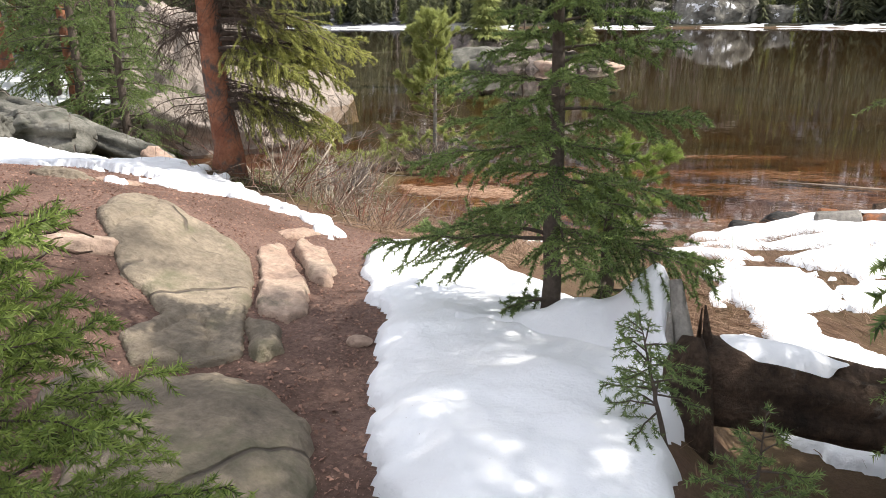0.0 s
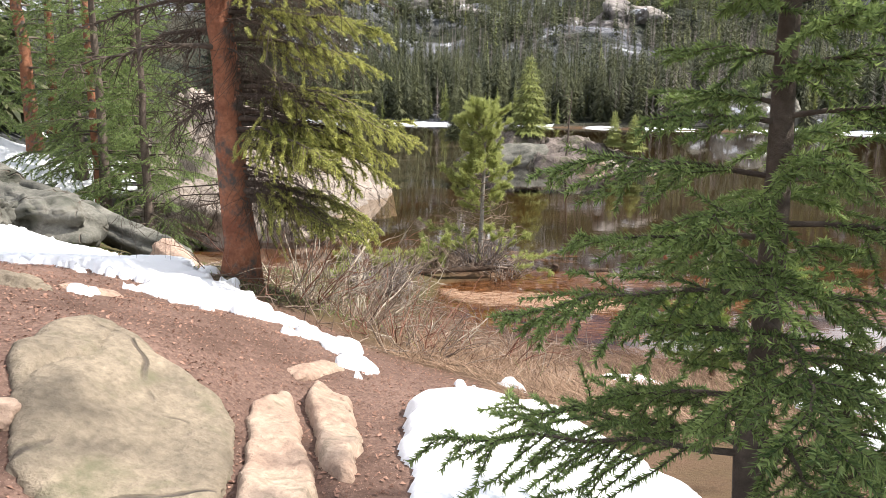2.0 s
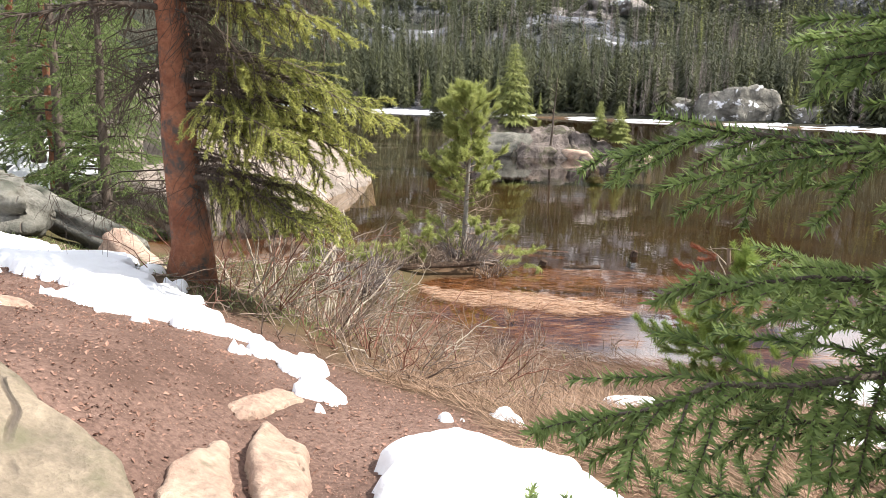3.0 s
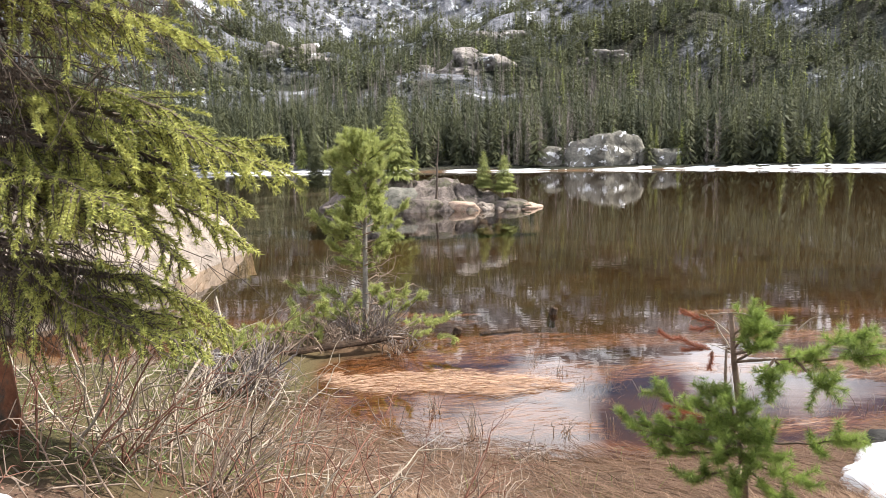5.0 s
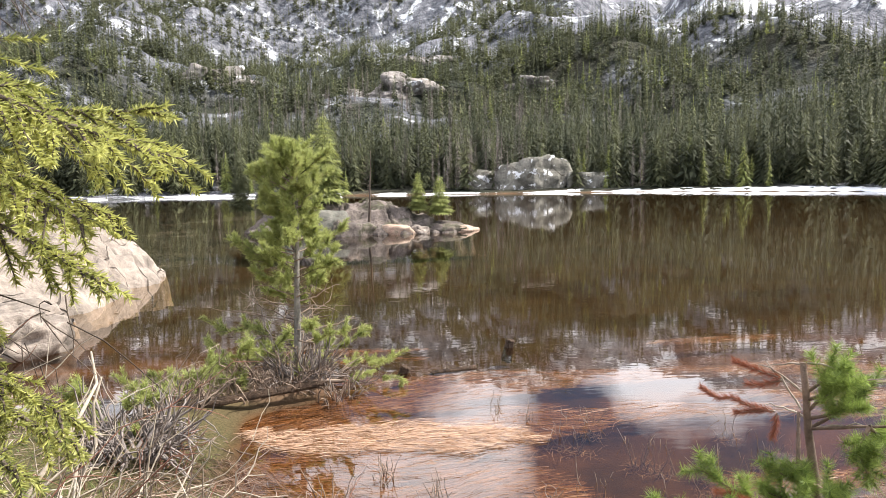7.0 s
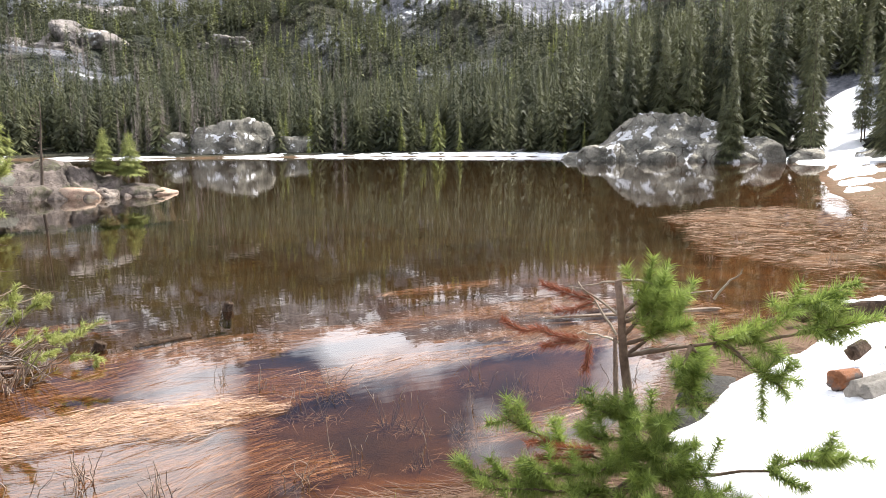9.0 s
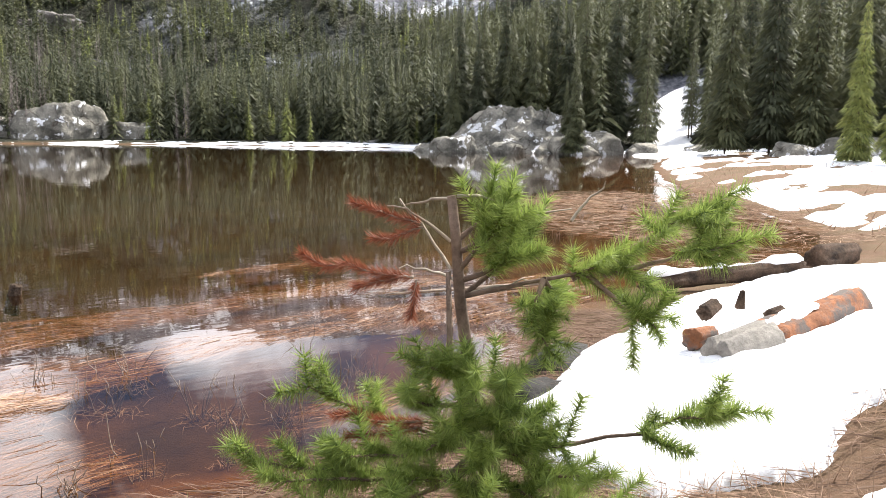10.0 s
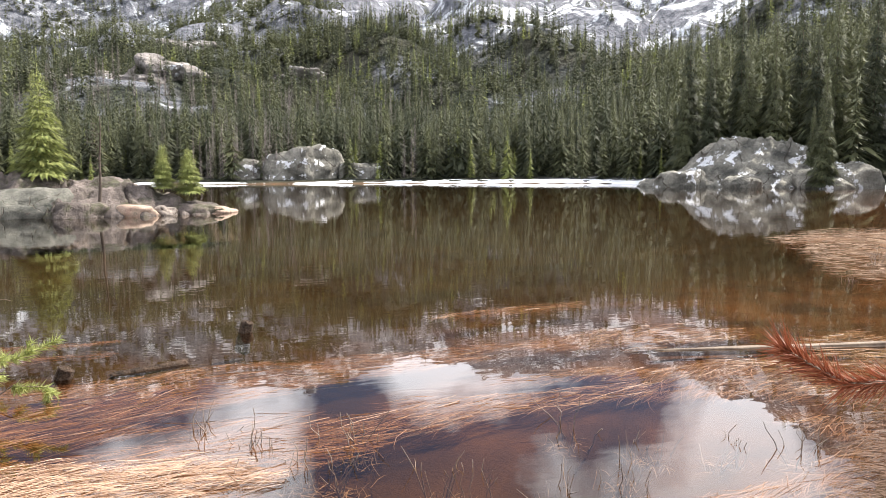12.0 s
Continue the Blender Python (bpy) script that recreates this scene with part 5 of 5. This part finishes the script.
def fallen_wood():
    log("fallen_log", (1.38, 4.22, 1.76), (3.6, 4.7, 1.22), .21, .2, M_ROT, "dark rotten fallen log with strips of snow", 3, .03, span=(.05, .34))
    # the shattered stump it broke from
    def drift_top(x, y):
        along = np.clip((x - .5) / .75, 0, 1)
        ridge = np.abs(y - (4.62 - .2 * along))
        return 1.84 + .5 * along ** 1.4 - (.7 + .9 * along) * ridge - 2.5 * np.clip(x - 1.27, 0, 1)
    snow_field("snow_drift", lambda x, y: drift_top(x, y) - np.maximum(land(x, y), 1.58), (.2, 3.7, 1.7, 5.5), .025, lambda x, y: drift_top(x, y) - land(x, y) + .02, "drift of snow heaped against the broken stump", .05, .2, .08, seed=31)
    base = ground_at(1.4, 4.12)
    stump = holder("stump", (1.4, 4.12, base), "shattered dark stump with a splintered grey flank", "stump")
    g = np.random.default_rng(31)
    core = Wood()
    core.stick([(-.05, -.1, -.2), (-.04, -.05, .12), (-.02, .02, .3), (0, .08, .42)], [.17, .14, .11, .05], 16)
    piece("core", *core.arrays(), M_ROT, stump)
    for i in range(22):
        a = g.random() * math.tau
        h = .18 + .25 * g.random() + (.16 if math.sin(a) > .2 else 0)
        dx, dy, r = .09 * math.cos(a), .05 + .14 * math.sin(a), .016 + .024 * g.random()
        s = Wood()
        s.stick(bend((dx - .03, dy - .08, -.25), (dx * .2 + .03, .14, 1), h + .25, 0, 7, g, .04), np.array([1.4, 1.25, 1.1, 1, .85, .6, .12]) * r, 7)
        piece("splinter", *s.arrays(), M_GREYLOG if i % 3 == 0 else M_ROT, stump, "grey splintered wood" if i % 3 == 0 else "")
    flank = Wood()
    flank.stick([(.0, -.02, .0), (-.02, .1, .3), (-.08, .22, 2.2 - base)], [.07, .06, .03], 9)
    piece("splinter", *flank.arrays(), M_GREYLOG, stump, "tall grey splintered flank")
    log("grey_log", (-12.6, 15.6, 1.9), (-6.3, 13.1, .85), .25, .21, M_GREYROCK, "weathered grey log with dark lichen lying down the bank", 5, rough=.4)
    log("cut_log", (-6.5, 12.95, .95), (-5.4, 12.2, .66), .26, .22, M_PINKROCK, "pale barkless log end beside the spruce", 6)
    log("shore_log", (7.6, 14.55, .2), (10.0, 13.6, .32), .1, .11, M_ROT, "black wet log under a ridge of snow", 7, .12, span=(.02, .98))
    log("shore_log", (10.8, 13.9, .3), (11.8, 13.75, .35), .2, .13, M_ROT, "black broken log end in the snow", 8)
    log("sunken_log", (5.0, 16.65, -.03), (7.6, 15.85, .0), .035, .045, M_BROWNWOOD, "pale barkless log half sunk at the waterline", 9)
    log("drift_branch", (-3.8, 15.5, .2), (-1.7, 16.6, .22), .06, .045, M_ROT, "dark driftwood trunk along the spit", 14)
    log("drift_branch", (-3.2, 17.0, .2), (-1.5, 16.9, .15), .035, .02, M_TWIG, "brown driftwood pole on the spit", 15)
    z = ground_at(5.0, 11.3) + .09
    log("rotten_log", (4.18, 11.35, z), (4.75, 11.27, z + .04), .12, .14, M_GREYLOG, "grey bark end of a rotten log in snow", 16)
    log("rotten_log", (4.7, 11.28, z + .02), (6.4, 11.42, z + .05), .14, .16, M_ORANGE, "orange-brown rotten log sunk in snow", 17, .05, span=(.0, .5))
    log("bark_chunk", (4.3, 11.62, z + .03), (4.56, 11.62, z + .03), .09, .07, M_ORANGE, "orange rotten wood chunk on snow", 18, category="wood chunk")
    log("bark_chunk", (5.2, 12.1, z), (5.4, 12.12, z + .05), .07, .06, M_ROT, "dark rotten chunk on snow", 19, category="wood chunk")
    log("bark_chunk", (5.62, 12.03, z), (5.66, 12.03, z + .16), .045, .02, M_ROT, "dark rotten splinter on snow", 20, category="wood chunk")
    log("bark_chunk", (5.6, 11.75, z), (5.78, 11.74, z + .03), .05, .04, M_ROT, "dark rotten chunk on snow", 21, category="wood chunk")
    for x, y, h, tilt, s in ((1.15, 19.2, .13, .04, 40), (-.68, 17.78, .1, .07, 41)):
        log("stub", (x - tilt, y, -.25), (x + tilt, y, h), .09, .07, M_ROT, "dark broken stub standing in the water", s, category="stub")
    log("stub_log", (-.25, 17.75, -.02), (.45, 17.95, .0), .035, .04, M_ROT, "dark waterlogged branch beside the stub", 43)
    # two dark lumps added in place of the shade under the snow overhang
    rock("boulder", (4.2, 12.74, .2), (.34, .22, .16), 30, M_HOLLOWSHADE, "black lump painting the shaded hollow under the snow edge", 51.1, .2, .25, 3, category="boulder")
    rock("boulder", (3.55, 12.28, .16), (.3, .18, .16), 10, M_HOLLOWSHADE, "black lump painting the shaded hollow at the snow edge", 52.1, .2, .25, 3, category="boulder")


fallen_wood()


# ---- brush ----
def brush(name, at, count, spread, tall, label, seed, material=M_TWIG, way=(0, 0), thick=.0062, z=None, flop=.35):
    """A leafless bush: forking, arching thin stems."""
    g = np.random.default_rng(seed)
    base = holder(name, (*at, ground_at(*at) if z is None else z), label, "bush", "leafless brush on the bank")
    w = Wood()
    for i in range(count):
        a, q = g.random() * math.tau, spread * .5 * g.random() ** .5
        p = (q * math.cos(a), q * math.sin(a), -.02)
        d = np.array([math.cos(a) * .55 + way[0] + .3 * g.normal(), math.sin(a) * .55 + way[1] + .3 * g.normal(), .5 + .8 * g.random()])
        ln = tall * (.5 + .8 * g.random())
        t = bend(p, d, ln, flop * (g.random() - .15), 8, g, .07)
        r = thick * (.6 + .8 * g.random())
        w.stick(t, np.linspace(r, r * .25, 8), 4, False)
        for k in range(g.integers(1, 4)):
            j = int(g.integers(2, 7))
            s = bend(t[j], (t[j] - t[j - 1]) / np.linalg.norm(t[j] - t[j - 1]) + g.normal(size=3) * .55, ln * (.2 + .25 * g.random()), .1, 5, g, .1)
            w.stick(s, np.linspace(r * .55, r * .2, 5), 3, False)
    tagged(piece("stem", *w.arrays(), material, base), kind="stuff")
    return base


def bank_brush():
    for i, (x, y, n, s, t, m, way) in enumerate(((-2.9, 9.6, 60, .9, .9, M_TWIG, (.2, 0)), (-2.2, 9.1, 60, .8, .8, M_TWIG, (.1, -.1)), (-1.6, 9.2, 55, .8, .7, M_TWIG, (.3, 0)), (-2.4, 10.4, 45, .9, .9, M_PALE, (.2, 0)), (-3.1, 11.2, 40, 1.0, 1.1, M_PALE, (.35, -.1)),
                                                  (-1.2, 8.7, 40, .6, .55, M_TWIG, (.2, .1)), (-.9, 9.5, 36, .7, .65, M_TWIG, (.1, 0)), (-3.4, 12.6, 40, 1.0, .9, M_TWIG, (.3, 0)), (-3.3, 13.9, 40, .9, .5, M_TWIG, (.2, 0)), (-1.9, 10.6, 40, .8, .55, M_TWIG, (0, 0)),
                                                  (-4.1, 11.0, 40, .8, .55, M_TWIG, (.3, -.2)), (-.4, 9.9, 22, .5, .5, M_TWIG, (.1, 0)))):
        red = m is M_TWIG and i % 2 == 0
        brush("bush", (x, y), int(n * (.52 if m is M_TWIG else .36)), s * 1.25, t * 1.1, "tangled leafless red-brown brush on the bank" if red else "tangled leafless grey-brown brush on the bank" if m is M_TWIG else "pale bare stems arching over the brush",
              200 + i, M_REDTWIG if red else m, way, .006 if m is M_TWIG else .008)
    for i, (x, y, n, t) in enumerate(((-2.7, 9.7, 14, 1.1), (-2.9, 10.4, 14, 1.15), (-2.2, 10.0, 9, .9), (-2.6, 11.0, 12, 1.1), (-1.3, 9.4, 5, .8))):
        brush("bush", (x, y), n, .7, t, "few long pale stems arching out of the brush", 260 + i, M_PALE, (.45, -.1), .0095, None, .5)
    brush("root_tangle", (-2.1, 17.25), 110, .7, .75, "tangle of grey roots at the foot of the slim pine", 271, M_GREYTREE, (.0, -.1), .013, None, .9)
    for i, (x, y, n, s, t) in enumerate(((-2.2, 17.0, 70, 1.0, .6), (-2.9, 16.5, 60, 1.0, .5), (-1.6, 16.8, 50, .8, .45), (-3.4, 15.6, 50, .9, .5))):
        brush("driftwood_brush", (x, y), n, s, t, "grey tangle of dead roots and twigs on the spit", 230 + i, M_TWIG, (.1, -.2), .011, None, .6)
    brush("root_tangle", (-3.4, 14.3), 120, .75, .6, "weathered grey root mass at the water edge", 272, M_GREYTREE, (.1, -.1), .02, None, 1.0)
    # the two long pale stems
    for k, (pts, r) in enumerate((((( -2.75, 10.3, .8), (-2.66, 10.54, 1.3), (-2.5, 10.9, 1.62), (-2.5, 11.2, 1.75), (-2.58, 11.35, 1.9)), .016), (((-3.3, 12.7, .5), (-3.2, 12.9, .8), (-3.24, 13.0, 1.1), (-3.2, 13.1, 1.3)), .018), (((-.35, 9.3, .5), (-.25, 9.3, .8), (-.2, 9.2, 1.05)), .008))):
        w = Wood()
        p = np.array(pts)
        w.stick(p - p[0], np.linspace(r, r * .4, len(p)), 7)
        ob = piece("bare_stem", *w.arrays(), M_PALE)
        ob.location = p[0]
        tagged(ob, "long pale barkless stem standing in the brush", "stick")


bank_brush()


# ---- grass and reeds ----
def blades(base, way, length, width, droop, seed):
    """Ribbons in three joints: base points, directions, lengths."""
    g = np.random.default_rng(seed)
    n = len(base)
    way = way / (np.linalg.norm(way, axis=1)[:, None] + 1e-9)
    side = np.cross(way, g.normal(size=(n, 3)) * .4 + (0, 0, 1.0))
    side /= np.linalg.norm(side, axis=1)[:, None] + 1e-9
    curve = np.cross(way, (0, 0, 1.0)) * g.normal(size=(n, 1)) * .25
    rows = []
    for t, w in ((0, 1), (.4, .9), (.75, .6)):
        c = base + (way + curve * t) * (length * t)[:, None] - np.array([0, 0, 1.0]) * (droop * length * t * t)[:, None]
        rows += [c - side * (width * w / 2)[:, None], c + side * (width * w / 2)[:, None]]
    rows.append(base + (way + curve) * length[:, None] - np.array([0, 0, 1.0]) * (droop * length)[:, None])
    v = np.stack(rows, 1).reshape(-1, 3)
    f = np.array([(0, 1, 3), (0, 3, 2), (2, 3, 5), (2, 5, 4), (4, 5, 6)])
    return v, (f[None] + 7 * np.arange(n)[:, None, None]).reshape(-1, 3)


def scatter(n, box, seed, keep):
    g = np.random.default_rng(seed)
    x, y = box[0] + (box[2] - box[0]) * g.random(n), box[1] + (box[3] - box[1]) * g.random(n)
    k = keep(x, y)
    return x[k], y[k], g


def inside(x, y, cx, cy, rx, ry, turn=0):
    c, s = math.cos(radians(turn)), math.sin(radians(turn))
    dx, dy = x - cx, y - cy
    return ((dx * c + dy * s) / rx) ** 2 + ((-dx * s + dy * c) / ry) ** 2


def lying(name, n, box, seed, keep, z, zvar, length, width, material, label, heading=0.1, rise=.0):
    x, y, g = scatter(n, box, seed, keep)
    a = heading + .6 * fbm2(x, y, 1.2, 3, 50.0) + .2 * g.normal(size=len(x))
    base = np.stack([x, y, z(x, y) + zvar * g.normal(size=len(x))], 1)
    way = np.stack([np.cos(a), np.sin(a), rise * np.abs(g.normal(size=len(x)))], 1)
    v, f = blades(base, way, length * (.5 + g.random(len(x))), width * (.6 + .8 * g.random(len(x))), np.full(len(x), rise * .8), seed)
    tagged(piece(name, v, f, material, smooth=False), label, "grass", kind="stuff")


def standing(name, n, box, seed, keep, length, width, material, label, lean=.4, droop=.25):
    x, y, g = scatter(n, box, seed, keep)
    base = np.stack([x, y, land(x, y) - .01], 1)
    way = np.stack([lean * g.normal(size=len(x)), lean * g.normal(size=len(x)), np.ones(len(x))], 1)
    v, f = blades(base, way, length * (.4 + .9 * g.random(len(x))), width * (.6 + .8 * g.random(len(x))), droop * g.random(len(x)), seed)
    tagged(piece(name, v, f, material, smooth=False), label, "grass", kind="stuff")


def all_grass():
    pool = lambda x, y: (np.minimum(inside(x, y, 2.8, 14.45, 2.3, .85, 4), inside(x, y, 1.8, 13.8, .75, .8)) < 1 + .5 * fbm2(x, y, .6, 2, 71.0))
    lying("water_grass", 80000, (-5, 13.2, 8, 19.5), 400, lambda x, y: ~pool(x, y) & (fbm2(x * .35, y * 1.6, 1.0, 3, 72.0) + .3 > (y - 14.6) * .2) & (land(x, y) < .03),
          lambda x, y: 0 * x - .016, .011, .3, .0042, M_WETGRASS, "brown grass streaming flat under the lake surface", 3.25)
    lying("water_grass", 13000, (-3, 14.0, 1.6, 16), 401, lambda x, y: inside(x, y, -.7, 14.95, 1.75, .5, -6) < 1 + .6 * fbm2(x, y, .5, 3, 73.0), lambda x, y: 0 * x + .02, .02, .17, .005, M_GOLD,
          "golden mat of grass floating on the lake", 3.2, .05)
    lying("straw_mat", 30000, (-3.2, 10.6, 6.5, 14.4), 402, lambda x, y: (land(x, y) > -.035) & (land(x, y) < .42) & ~pool(x, y), lambda x, y: land(x, y) + .02, .015, .22, .005, M_BROWNSTRAW, "matted brown straw along the waterline", 2.6, .25)
    lying("marsh_grass", 22000, (9, 15, 28, 32), 403, lambda x, y: (land(x, y) > -.06) & (land(x, y) < .2), lambda x, y: np.maximum(land(x, y), 0) + .02, .03, .34, .011, M_STRAW, "reddish straw marsh in the shallow bay", 2.9, .12)
    standing("dry_grass", 9000, (-3.5, 8.3, 4, 13.2), 404, lambda x, y: (dirt_zone(x, y) < .4) & (land(x, y) > .0) & (fbm2(x, y, .5, 3, 74.0) > -.15), .2, .004, M_STRAW, "dry straw tufts on the bank", .6, .5)
    standing("dry_grass", 7000, (-1.4, 6.9, 2.6, 10.6), 409, lambda x, y: (dirt_zone(x, y) < .5) & (fbm2(x, y, .4, 3, 78.0) > -.35), .26, .0045, M_STRAW, "long pale straw on the bank above the shore", .7, .6)
    lying("straw_mat", 9000, (-1.4, 6.9, 2.6, 10.8), 410, lambda x, y: dirt_zone(x, y) < .5, lambda x, y: land(x, y) + .015, .01, .2, .005, M_STRAW, "flattened straw on the bank above the shore", 2.4, .2)
    lying("straw_mat", 12000, (1.8, 6.5, 9, 12.6), 411, lambda x, y: land(x, y) > .05, lambda x, y: land(x, y) + .012, .01, .2, .006, M_BROWNSTRAW, "flattened brown straw showing round the snow", 2.4, .2)
    standing("dry_grass", 14000, (1.3, 2, 12, 14), 405, lambda x, y: (land(x, y) > .05) & (fbm2(x, y, .6, 3, 75.0) > -.2), .13, .005, M_STRAW, "dry yellowish meadow turf", .6, .5)
    standing("green_grass", 900, (-1.5, 8.5, 3, 12.5), 406, lambda x, y: (dirt_zone(x, y) < .3) & (fbm2(x, y, .45, 3, 76.0) > .35), .2, .004, M_PINE, "fresh green blades in the straw", .4, .4)
    standing("moss_grass", 9000, (-7.5, 8.8, -2.0, 14.5), 407, lambda x, y: (land(x, y) > .02) & (dirt_zone(x, y) < .4) & (fbm2(x, y, .5, 3, 79.0) > -.3), .1, .006, M_FIR, "mossy olive turf round the spruce", .7, .5)
    standing("bay_grass", 5000, (14, 8, 60, 46), 408, lambda x, y: (land(x, y) > .03) & (fbm2(x, y, 2.5, 3, 77.0) > 0), .4, .03, M_STRAW, "straw turf showing through the bay snow", .6, .5)


all_grass()


def reed_clump(at, seed, tall=.42, n=14, label="thin brown reed stems standing in the shallows"):
    g = np.random.default_rng(seed)
    base = holder("reed_clump", (*at, ground_at(*at)), label, "reeds", "reeds in the shallows")
    w = Wood()
    for i in range(n):
        a = g.random() * math.tau
        p = (.07 * g.normal(), .07 * g.normal(), -.02)
        t = bend(p, (.35 * g.normal(), .35 * g.normal(), 1), tall * (.35 + .8 * g.random()), .1 * g.normal(), 6, g, .08)
        w.stick(t, np.linspace(.0055, .0025, 6), 4, False)
        if i % 3 == 0:
            s = bend(t[3], (g.normal() * .6, g.normal() * .6, .8), .1, .1, 4, g, .1)
            w.stick(s, np.linspace(.004, .0015, 4), 3, False)
    piece("stem", *w.arrays(), M_TWIG, base)
    x = np.full(60, 0.0)
    b = np.stack([.1 * g.normal(size=60), .1 * g.normal(size=60), x], 1)
    way = np.stack([g.normal(size=60), g.normal(size=60), .8 * g.random(60) + .1], 1)
    v, f = blades(b, way, .16 * (.5 + g.random(60)), np.full(60, .006), np.full(60, .4), seed)
    piece("blades", v, f, M_STRAW, base, smooth=False)


for k, spot in enumerate(((.63, 14.81), (1.0, 14.95), (1.25, 14.85), (1.95, 14.25), (1.8, 14.45), (2.35, 14.0), (2.75, 13.9), (3.1, 14.3), (3.5, 14.6), (3.9, 14.2), (2.2, 13.55), (.5, 15.9), (.75, 15.4), (1.45, 15.25), (3.0, 15.0), (1.1, 13.5), (.5, 13.2),
                          (1.6, 13.4), (4.3, 13.9), (-.9, 13.9), (-.45, 13.2), (-1.4, 13.4), (-.5, 11.6), (.2, 12.2), (-.9, 12.1), (12.6, 17.6), (11.2, 19.4), (13.6, 20.8), (15.5, 19.2))):
    reed_clump(spot, 500 + k, .3 + .02 * (k % 8), 8 + k % 7)


def bank_litter():
    """Fallen twigs lying on the bank under the brush."""
    x, y, g = scatter(2600, (-6.5, 8.4, .6, 15), 650, lambda x, y: (land(x, y) > -.03) & (dirt_zone(x, y) < .6))
    w = Wood()
    for px, py, z in zip(x, y, land(x, y)):
        a = g.random() * math.tau
        w.stick(bend((px, py, z + .015), (math.cos(a), math.sin(a), .12 * g.random()), .1 + .35 * g.random(), .05, 4, g, .1), np.array((1, .9, .7, .4)) * (.003 + .005 * g.random()), 3, False)
    tagged(piece("twig_litter", *w.arrays(), M_TWIG), "fallen brown twigs littering the bank", "litter", kind="stuff")


bank_litter()


def path_litter():
    """Bark chips, grit and fallen needles on the trodden dirt."""
    x, y, g = scatter(60000, (-7, .6, 1.3, 10), 600, lambda x, y: dirt_zone(x, y) > .5)
    n = len(x)
    a, s = g.random(n) * math.tau, .004 + .013 * g.random(n) ** 2
    u = np.stack([np.cos(a), np.sin(a), .3 * g.normal(size=n)], 1)
    w = np.stack([-np.sin(a), np.cos(a), .3 * g.normal(size=n)], 1) * (.3 + .5 * g.random(n))[:, None]
    c = np.stack([x, y, land(x, y) + .006], 1)
    v = np.stack([c - u * s[:, None], c - w * s[:, None] + (0, 0, .004), c + u * s[:, None], c + w * s[:, None] + (0, 0, .006)], 1).reshape(-1, 3)
    tagged(piece("path_litter", v, np.arange(4 * n).reshape(-1, 4), M_CHIP, smooth=False), "bark chips and grit scattered on red dirt", "litter", kind="stuff")
    for i, (px, py) in enumerate(((-.55, 5.9), (-.5, 6.6), (-.75, 6.9), (-.2, 5.0), (-2.9, 4.3), (-.3, 4.4))):
        rock("stone", (px, py, ground_at(px, py) + .01), (.07, .05, .035), 40 * i, M_PINKROCK, "small pinkish stone lying on the path", 700 + i, .3, .2, 2, group="path stones", category="stone")
    for i, (px, py, ln, turn) in enumerate(((-2.6, 4.4, .7, 15), (-2.9, 4.9, .6, 30), (-2.5, 3.9, .6, -10), (-2.2, 4.15, .45, 50))):
        w = Wood()
        r = np.random.default_rng(720 + i)
        w.stick(bend((0, 0, .03), (1, 0, .12), ln, .2, 8, r, .1), np.linspace(.018, .006, 8), 6)
        w.stick(bend((ln * .5, 0, .05), (.6, .6, .3), ln * .4, .2, 5, r, .1), np.linspace(.009, .004, 5), 5)
        ob = piece("root", *w.arrays(), M_ROT)
        ob.matrix_world = pose(px, py, ground_at(px, py), 0, 0, turn)
        tagged(ob, "dark crooked root lying on the dirt", "root")


path_litter()
